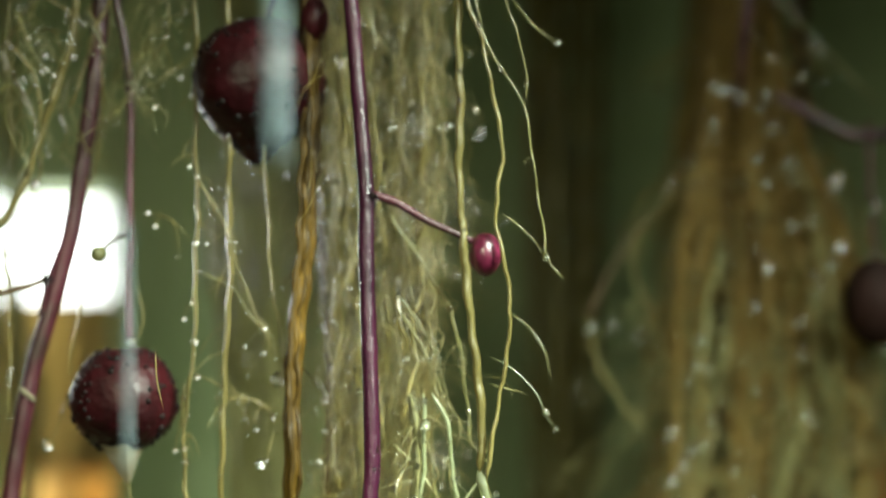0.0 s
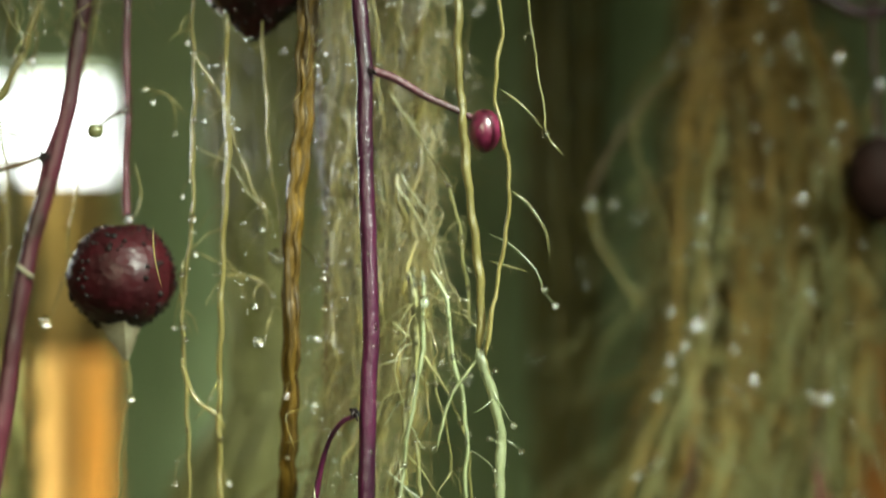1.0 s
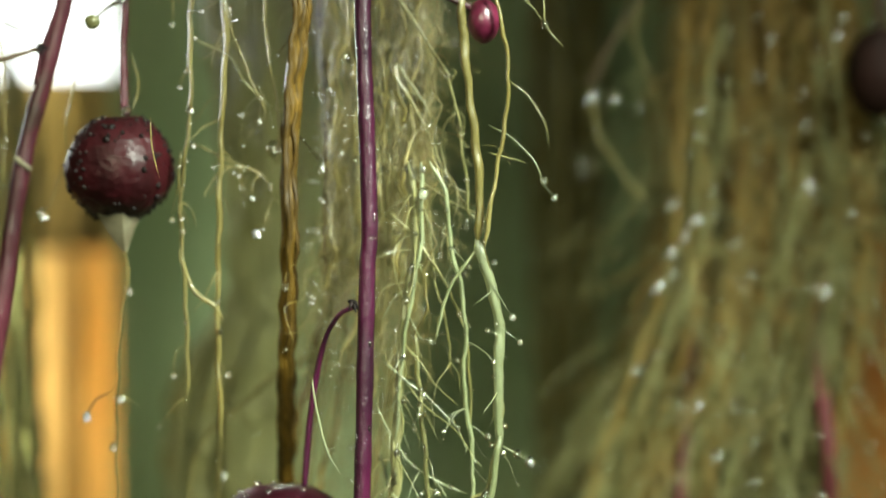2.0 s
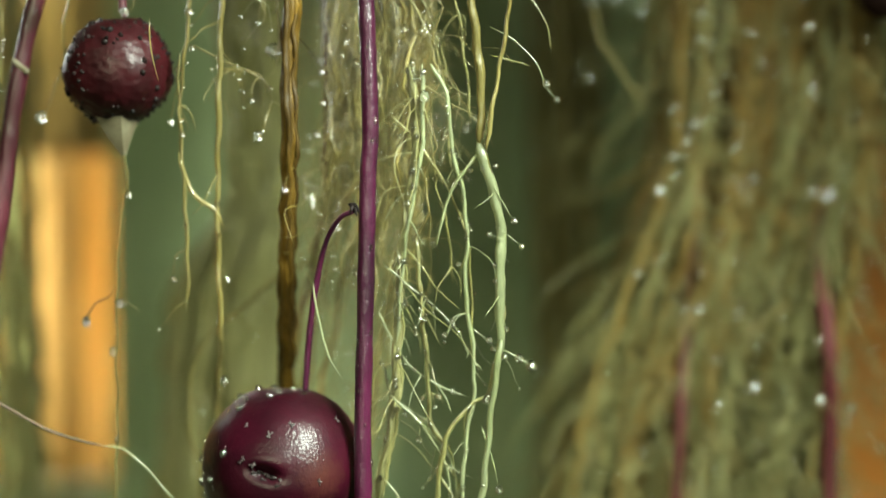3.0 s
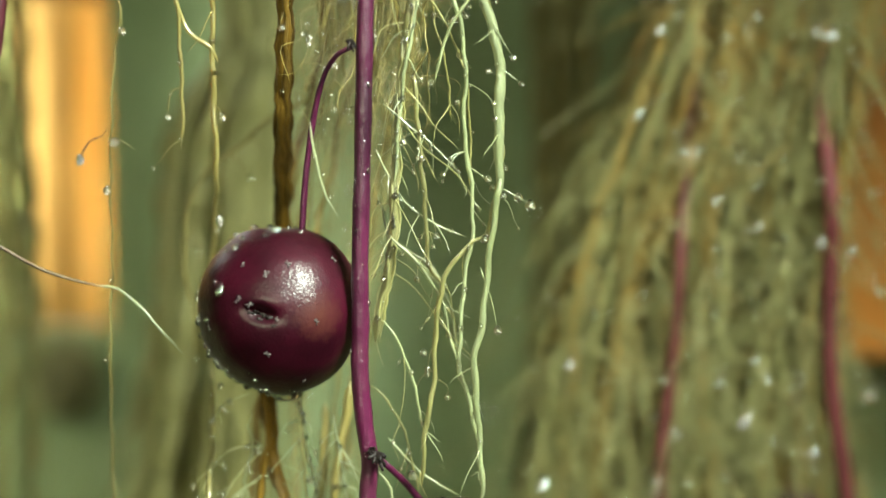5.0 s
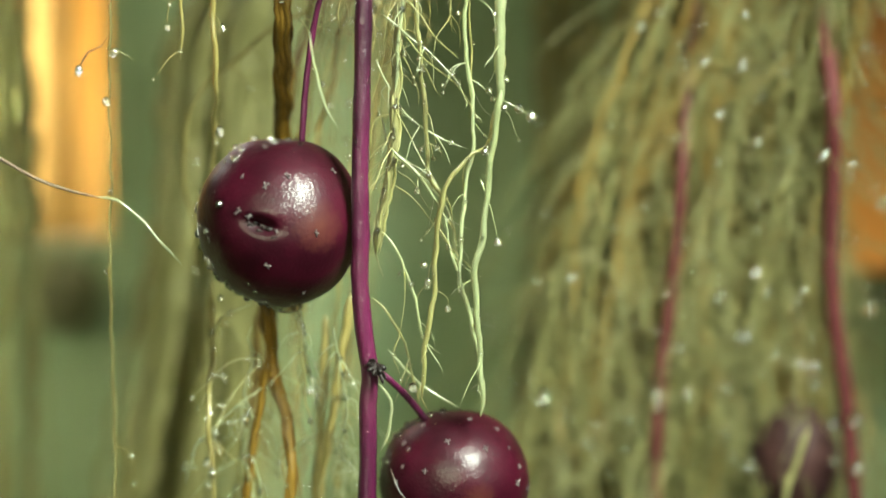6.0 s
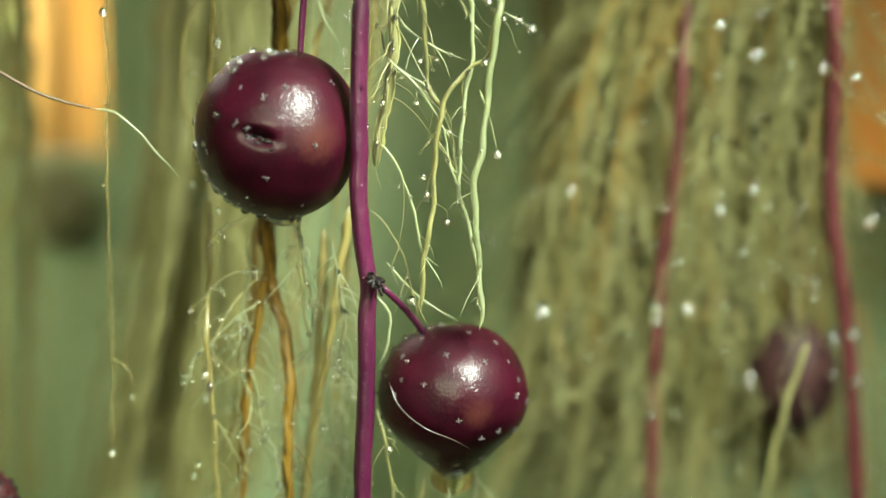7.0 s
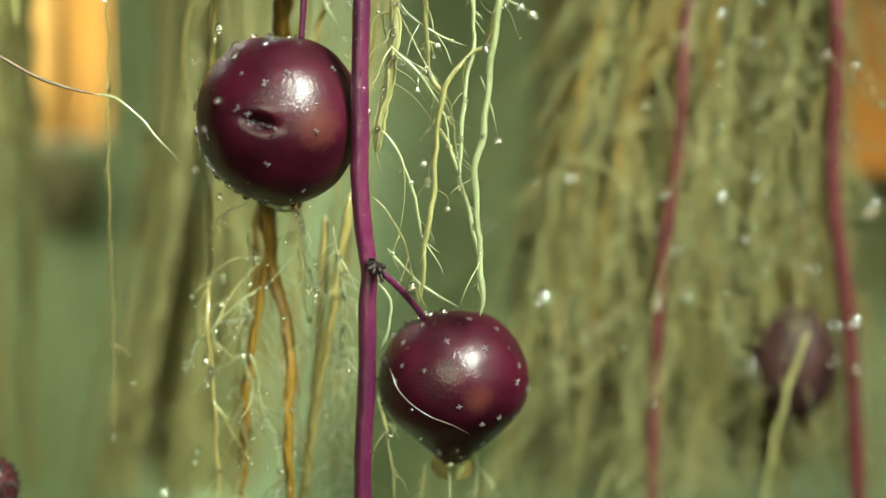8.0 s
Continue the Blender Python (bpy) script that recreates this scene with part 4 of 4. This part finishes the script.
root([(-38.3, 8.0, 9.7), (-38.3, 8.0, -4.7), (-38.0, 8.0, -12.8), (-38.9, 8.0, -27.0), (-39.4, 8.0, -39.1), (-39.6, 8.0, -46.7), (-39.9, 8.0, -60.8), (-39.8, 8.0, -70.2), (-39.5, 8.0, -82.2), (-40.6, 16.0, -89.4), (-42.0, 24.0, -103.2), (-42.4, 24.0, -119.2), (-41.8, 16.0, -132.8), (-41.9, 8.0, -140.4), (-41.1, 8.0, -153.7), (-41.0, 8.0, -155.7), (-40.3, 8.0, -176.4)], 0.6, 0.42, GOLD, A, up=True, side=40, reach=(2, 8))
root([(-31.9, 8.0, 6.5), (-31.2, 8.0, -2.7), (-30.9, 8.0, -12.9), (-29.7, 8.0, -21.0), (-28.7, 8.0, -26.7), (-29.2, 8.0, -35.7)], 0.3, 0.2, GOLD, B, up=True, side=10)
root([(-44.2, 6.0, 4.4), (-41.7, 6.0, 0.3), (-38.7, 6.0, -4.8), (-36.7, 6.0, -11.9), (-33.6, 6.0, -20.0), (-30.8, 6.0, -26.3)], 0.22, 0.16, GOLD, D, side=6)
root([(-46.6, 8.0, -50.2), (-45.8, 8.0, -54.0), (-43.6, 8.0, -58.0), (-40.4, 8.0, -60.4), (-39.0, 8.0, -63.2)], 0.4, 0.4, GOLD, B)
root([(-46.3, 8.0, -32.6), (-46.6, 8.0, -38.6), (-46.2, 8.0, -43.6)], 0.22, 0.2, GOLD, B, side=4)
root([(-23.0, 34.0, -69.9), (-31.2, 34.0, -73.9), (-37.4, 34.0, -79.0), (-43.7, 34.0, -84.1), (-46.8, 34.0, -89.2), (-48.1, 34.0, -101.5), (-46.5, 34.0, -109.7), (-46.0, 34.0, -118.9)], 0.4, 0.32, FAR_TAN, "tan root that crosses behind, bent like a bow", side=6)
root([(-57.2, 14.0, -49.7), (-56.6, 14.0, -56.2), (-57.7, 14.0, -61.2), (-58.6, 14.0, -72.4), (-59.1, 14.0, -86.6), (-59.0, 14.0, -100.8), (-59.3, 14.0, -102.8), (-59.5, 14.0, -119.0), (-59.5, 14.0, -132.3), (-59.3, 14.0, -146.7), (-59.9, 14.0, -164.9)], 0.22, 0.16, FAR_TAN, "thin brown root hanging from the scabby tuber", side=4)
root([(-81.2, 6.0, -92.7), (-78.3, 6.0, -94.2), (-72.4, 6.0, -97.8), (-65.4, 6.0, -100.6), (-60.0, 6.0, -101.9)], 0.3, 0.26, DRY, "dark thread of root stretched sideways", wob=0.1)
root([(-60.3, 6.0, -101.8), (-57.0, 6.0, -102.4), (-53.5, 6.0, -105.1), (-50.1, 6.0, -109.0), (-45.9, 6.0, -113.8)], 0.28, 0.16, WHITE, "pale end of a thread of root", wob=0.08)
root([(-63.8, 10.0, -80.0), (-62.0, 10.0, -76.8), (-59.7, 10.0, -75.8), (-58.6, 10.0, -74.3)], 0.18, 0.13, DRY, D, wob=0.06)
root([(-58.9, 10.0, -77.0), (-56.4, 10.0, -76.7), (-53.9, 10.0, -78.4)], 0.14, 0.1, GOLD, D, wob=0.06)
root([(-66.2, 10.0, 39.0), (-67.2, 10.0, 28.7), (-69.2, 10.0, 22.5), (-72.2, 10.0, 13.2), (-75.3, 10.0, 4.0), (-78.8, 10.0, -2.7), (-82.9, 10.0, -6.7)], 0.95, 0.7, TAN, "tan-brown crooked root above the window", up=True, side=8)
root([(-60.0, 10.0, 38.0), (-63.1, 10.0, 30.7), (-65.6, 10.0, 21.4), (-67.9, 10.0, 16.3)], 0.4, 0.3, TAN, B, up=True, side=6)
root([(-82.4, 12.0, 31.2), (-77.2, 12.0, 22.8), (-74.1, 12.0, 15.5), (-72.8, 12.0, 7.3), (-74.1, 12.0, 3.1)], 0.3, 0.2, GOLD, B, side=8)
root([(-78.4, 12.0, 39.5), (-79.1, 12.0, 27.0), (-78.0, 12.0, 13.5), (-78.4, 12.0, 6.3)], 0.35, 0.25, GOLD, B, up=True, side=8)
root([(-74.2, 12.0, 39.5), (-78.3, 12.0, 31.1), (-82.4, 12.0, 26.0)], 0.35, 0.3, GOLD, B, up=True, side=4)
root([(-64.0, 9.0, 35.7), (-61.8, 9.0, 30.5), (-61.2, 9.0, 19.2), (-62.2, 9.0, 9.9), (-62.9, 9.0, 2.8)], 0.22, 0.16, GOLD, B, side=3)
root([(-50.2, 9.0, 38.7), (-49.1, 9.0, 32.5), (-53.0, 9.0, 24.5), (-56.8, 9.0, 21.2)], 0.18, 0.14, GOLD, D, side=4)
root([(-44.5, 9.0, 26.3), (-49.1, 9.0, 23.2), (-53.0, 9.0, 19.1)], 0.15, 0.1, GOLD, D, side=3)
root([(-53.0, 9.0, -2.2), (-49.1, 9.0, -3.0), (-45.5, 9.0, -7.1)], 0.14, 0.1, GOLD, D, side=2)
root([(-63.5, 13.0, -11.9), (-65.9, 13.0, -20.0), (-67.2, 13.0, -26.1), (-67.7, 13.0, -34.3), (-69.3, 13.0, -39.4), (-71.2, 13.0, -44.2)], 0.17, 0.14, GOLD, D)
root([(-55.2, 11.0, -15.2), (-54.1, 11.0, -20.2), (-54.7, 11.0, -24.3), (-55.7, 11.0, -25.5)], 0.15, 0.12, GOLD, D)
root([(-50.1, -4.0, -27.0), (-50.1, -4.0, -30.9), (-49.4, -4.0, -34.9), (-48.7, -4.0, -37.8)], 0.12, 0.1, GOLD, "thin pale thread of root lying on the scabby tuber", wob=0.04)
root([(-79.8, 13.0, -6.0), (-78.7, 13.0, -16.3), (-78.4, 13.0, -28.6), (-78.7, 13.0, -38.8)], 0.2, 0.15, GOLD, B, side=6)
root([(-40.6, 10.0, -35.5), (-36.0, 10.0, -35.6), (-31.9, 10.0, -37.1), (-29.9, 10.0, -41.2)], 0.2, 0.15, TAN, B, side=5)
root([(29.1, 60.0, -18.9), (30.2, 60.0, -25.7), (34.0, 60.0, -33.6), (39.0, 60.0, -40.4), (40.0, 60.0, -41.7)], 0.38, 0.3, FAR_TAN, "thin tan root bent behind", wob=0.3)
root([(53.3, 60.0, 10.5), (44.1, 60.0, 3.7), (38.3, 60.0, -6.5), (41.6, 60.0, -19.0), (44.8, 60.0, -30.3)], 0.4, 0.3, FAR_TAN, "tan root bent outwards from the mass", side=6)
root([(68.7, 60.0, 44.8), (75.4, 60.0, 36.7), (82.1, 60.0, 29.8), (88.8, 60.0, 22.8)], 0.4, 0.3, CREAM, "thin root stretched from the mass behind", side=4)
root([(69.8, 44.0, -151.5), (66.2, 44.0, -162.6), (63.0, 44.0, -177.0), (62.0, 44.0, -190.0)], 0.6, 0.5, FAR_CREAM, "cream root in front of a dull purple tuber")

# ---- drops of water ----
# thin branching threads beaded with water
THREADS = [([(-76.6, 5.0, 34.3), (-74.3, 5.0, 29.0), (-71.8, 5.0, 24.6), (-69.8, 5.0, 22.2)], 0.3, CREAM), ([(-74.1, 5.0, 29.1), (-71.0, 5.0, 27.5), (-68.4, 5.0, 25.4)], 0.22, CREAM), ([(-71.3, 5.0, 36.6), (-68.2, 5.0, 34.9), (-65.4, 5.0, 33.8)], 0.22, TAN),
           ([(-74.4, 6.0, 30.8), (-70.6, 6.0, 30.9), (-66.7, 6.0, 30.1)], 0.2, TAN), ([(-44.4, 8.0, 34.6), (-47.8, 8.0, 33.9), (-51.1, 8.0, 30.5), (-54.1, 8.0, 25.0)], 0.18, CREAM), ([(-53.3, 8.0, 24.3), (-57.2, 8.0, 18.4), (-60.8, 8.0, 13.3), (-62.0, 8.0, 7.2)], 0.28, CREAM),
           ([(-78.8, 6.0, 29.6), (-74.4, 6.0, 24.8), (-71.9, 6.0, 17.6), (-73.1, 6.0, 12.1)], 0.35, TAN), ([(-63.3, 6.0, 32.9), (-61.4, 6.0, 29.0), (-60.2, 6.0, 25.5), (-60.3, 6.0, 23.5)], 0.25, CREAM), ([(-44.0, 7.0, 4.1), (-41.2, 7.0, -1.9), (-39.0, 7.0, -5.8)], 0.2, TAN),
           ([(-43.7, 8.0, -12.8), (-38.0, 8.0, -15.7), (-34.8, 8.0, -20.4), (-30.2, 8.0, -25.0)], 0.2, CREAM), ([(-43.7, 8.0, -31.4), (-39.7, 8.0, -33.5), (-34.8, 8.0, -35.7), (-30.4, 8.0, -38.7)], 0.18, TAN),
           ([(-32.6, 9.0, -136.4), (-36.5, 9.0, -139.4), (-40.1, 9.0, -142.4), (-42.0, 9.0, -145.7)], 0.24, WHITE), ([(-32.8, 9.0, -132.1), (-36.0, 9.0, -135.5), (-38.9, 9.0, -139.8), (-41.4, 9.0, -144.7)], 0.22, CREAM),
           ([(-33.1, 9.0, -131.1), (-36.5, 9.0, -131.1), (-39.6, 9.0, -132.9), (-41.4, 9.0, -135.3)], 0.2, CREAM), ([(-33.7, 9.0, -140.2), (-37.3, 9.0, -142.4), (-39.7, 9.0, -142.8), (-42.4, 9.0, -144.7)], 0.2, WHITE),
           ([(-42.4, 9.0, -144.7), (-44.4, 9.0, -146.9), (-45.3, 9.0, -149.6), (-45.9, 9.0, -152.7)], 0.3, WHITE), ([(-34.2, 9.0, -121.4), (-37.8, 9.0, -122.8), (-40.2, 9.0, -125.4), (-41.5, 9.0, -127.4)], 0.18, CREAM),
           ([(-25.7, 7.0, -123.1), (-25.0, 7.0, -131.2), (-24.3, 7.0, -139.2), (-23.2, 7.0, -144.3)], 0.3, CREAM), ([(-19.5, 7.0, -147.4), (-16.3, 7.0, -150.5), (-13.5, 7.0, -154.6)], 0.25, WHITE),
           ([(-34.1, 8.0, -148.6), (-32.8, 8.0, -154.7), (-31.7, 8.0, -160.5), (-29.7, 8.0, -163.2)], 0.25, WHITE), ([(-40.9, 8.0, -157.0), (-38.0, 8.0, -161.9), (-35.8, 8.0, -166.1)], 0.22, CREAM)]
for line, thick, skin in THREADS:
    root(line, thick, thick * 0.6, skin, "thin branching root beaded with fine drops", side=5, reach=(1, 4), fine=0.1, drop=0.6, wob=0.2)


def drop_mesh():
    v, f = unit_ball(14, 20)
    out = []
    for x, y, z in v:
        k = 1 - 0.25 * max(0.0, z) ** 2
        out.append((x * k * MM, y * k * MM, (z * (1.18 if z > 0 else 1.0)) * MM))
    return mesh_of("water_drop", out, f, WATER)


DROP_MESH = drop_mesh()
SMALL_BALL = unit_ball(8, 12)


def drop(x, y, z, r, label="clear round drop of water hanging on a root"):
    ob = tagged(new("water_drop", DROP_MESH), label, "water drop", "water drops")
    ob.location, ob.scale = (x * MM, y * MM, z * MM), (r, r, r)
    return ob


NEAR = [((-50.7, -2.0, 15.4), 0.55), ((-53.1, 6.0, 23.8), 0.5), ((20.7, 0.0, 26.7), 0.8), ((15.1, -2.0, 19.1), 0.6), ((18.2, -2.0, -11.6), 0.75),
        ((-32.6, 5.0, -47.6), 0.95), ((-71.6, 13.0, -43.9), 1.15), ((-56.1, 12.0, -57.6), 0.7), ((-56.0, 9.0, -25.4), 0.9), ((-56.8, 11.0, -5.7), 0.9),
        ((-73.9, 12.0, 3.4), 0.9), ((-44.5, 8.0, -25.5), 0.75), ((-44.1, 8.0, -31.8), 0.65), ((-21.3, 9.0, -41.6), 0.6),
        ((-29.8, 10.0, -32.4), 1.3), ((-3.2, 0.0, -40.8), 1.0), ((9.1, -2.0, -52.8), 0.55), ((12.2, -2.0, -62.4), 0.6), ((17.9, -1.0, -38.7), 0.75),
        ((19.7, -1.0, -41.6), 0.65), ((-57.2, 10.0, -76.8), 0.6), ((-63.6, 10.0, -79.9), 0.75), ((7.9, -2.0, -64.6), 0.5), ((13.5, -2.0, -66.8), 0.5)]
LOW = [((12.9, -2.0, -86.2), 0.8), ((15.0, -2.0, -87.6), 0.95), ((9.3, -2.0, -109.1), 0.75), ((7.8, -1.0, -83.1), 0.6), ((-38.2, 7.0, -72.5), 0.65),
       ((-39.1, 7.0, -90.8), 0.75), ((-57.9, 12.0, -77.1), 0.75), ((-64.0, 12.0, -80.5), 0.6), ((-59.3, 12.0, -85.6), 0.75), ((-41.3, 7.0, -151.4), 0.95),
       ((-42.2, 7.0, -149.3), 0.75), ((-50.2, 8.0, -173.5), 1.1), ((-43.8, 8.0, -165.8), 0.7), ((-44.6, 8.0, -167.9), 0.6), ((-21.3, 9.0, -159.5), 0.65), ((-17.6, 9.0, -161.8), 0.6),
       ((-5.5, 0.0, -134.7), 0.8), ((7.1, -1.0, -93.5), 0.7), ((18.3, 26.0, -141.7), 1.7), ((-38.9, 7.0, -90.3), 0.7), ((-39.4, 8.0, -120.1), 0.6),
       ((-35.6, 7.0, -148.3), 0.6), ((-31.9, 9.0, -160.6), 0.7), ((-3.5, 0.0, -113.2), 0.65), ((-2.8, 0.0, -116.1), 0.6), ((-59.9, 14.0, -165.1), 0.6)]
FAR = [((29.4, 52.0, -21.5), 1.4), ((33.6, 52.0, -21.5), 1.1), ((74.7, 50.0, 33.4), 1.4), ((68.1, 46.0, 10.0), 1.3), ((76.9, 46.0, 6.6), 1.4),
       ((84.7, 46.0, 1.2), 1.4), ((61.8, 46.0, 10.9), 1.1), ((53.3, 46.0, 17.7), 1.1), ((49.8, 44.0, -24.7), 1.1), ((46.6, 44.0, -48.6), 1.2),
       ((43.9, 44.0, -51.8), 1.3), ((73.6, 44.0, -59.4), 1.6), ((41.3, 44.0, -58.4), 1.3), ((52.2, 44.0, -90.8), 1.2), ((37.2, 44.0, -74.2), 1.1),
       ((49.0, 44.0, -81.1), 1.1), ((77.6, 44.0, -100.5), 1.1), ((84.3, 60.0, -130.4), 1.8), ((52.8, 44.0, -125.5), 1.2), ((68.5, 60.0, 44.2), 1.2)]
rng = np.random.default_rng(88)
for _ in range(64):
    z = rng.uniform(-165, 40)
    x0, x1 = (np.interp(z, [q[2] for q in side[::-1]], [q[0] for q in side[::-1]]) for side in (BACK_L, BACK_R))
    FAR.append(((x0 + (x1 - x0) * rng.uniform(-0.05, 1.0), rng.uniform(46, 56), z), rng.uniform(0.7, 1.3)))
for (x, y, z), r in NEAR + LOW:
    drop(x, y, z, r)
for (x, y, z), r in FAR:
    drop(x, y, z, r, "drop of water glinting on the roots behind")
loose = sorted((d for d in DROPS if d[2] < 45), key=lambda d: d[1])
for x, y, z, r in loose[:210]:
    drop(x, y, z, r)
spray = []
for x, y, z, r in loose[210:]:
    spray.append(([((x + a * r) * MM, (y + b * r) * MM, (z + c * r) * MM) for a, b, c in SMALL_BALL[0]], SMALL_BALL[1]))
tagged(part("fine_drops", join(spray), WATER), "countless fine drops of water on the roots", "water drops", kind="stuff")
tip_drop = drop(*(1.4, 9.5, -168.6), 3.6, "large drop of water hanging from the purple tuber")
tip_drop.scale = (4.0, 4.0, 3.2)
eye_drop = drop(-27.5, 6.0, -120.8, 2.2, "small drop of water gathering under the purple tuber")
eye_drop.scale = (3.0, 3.0, 1.7)
tip_drop.data = DROP_MESH.copy()
tip_drop.data.materials[0] = TINTED_WATER


# ---- water that drips from the lid ----
def falling_drop(r):
    v, f = unit_ball(16, 24)
    shape = [(x * r * (1 - 0.3 * max(0, z)) * MM, y * r * (1 - 0.3 * max(0, z)) * MM, z * r * 1.5 * MM) for x, y, z in v]
    return tagged(part("falling_drop", (shape, f), FALLING), "white drop of nutrient water falling from the lid", "water drop", "falling water")


FALLS = [(0.0, (-25.3, -60.0, 19.1), 3.0), (0.0, (-51.8, -30.0, -27.3), 1.9), (0.2, (-29.4, -20.0, 8.9), 1.0), (0.2, (25.8, 45.0, -19.9), 1.2),
         (3.2, (-38.9, -20.0, -92.1), 1.3), (3.3, (6.5, -12.0, -55.5), 0.7), (4.7, (-34.6, -20.0, -107.6), 1.3), (7.5, (-37.4, -20.0, -105.3), 1.3), (7.6, (-65.1, 20.0, -137.4), 1.2)]
FALLING_DROPS = [(falling_drop(r), t, at_mm) for t, at_mm, r in FALLS]


def motions():
    """Each drop lets go of the lid, falls freely past its place at its time, and lies on the floor."""
    for ob, t, (x, y, z) in FALLING_DROPS:
        top, low = LID_Z - 4.0, -416.0
        go = t - math.sqrt((top - z) / 4905.0)
        land = go + math.sqrt((top - low) / 4905.0)
        rows = [(0.0, top - 4905.0 * max(0.0, -go) ** 2)]
        k = 1
        while k / FPS < 8.0:
            s = k / FPS
            if go - 0.04 < s < land + 0.07:
                rows.append((s, max(low, top - 4905.0 * max(0.0, s - go) ** 2)))
            k += 1
        rows.append((8.0, low if land < 8.0 else rows[-1][1]))
        walk(ob, [(s, pose(x * MM, y * MM, h * MM)) for s, h in rows])


motions()
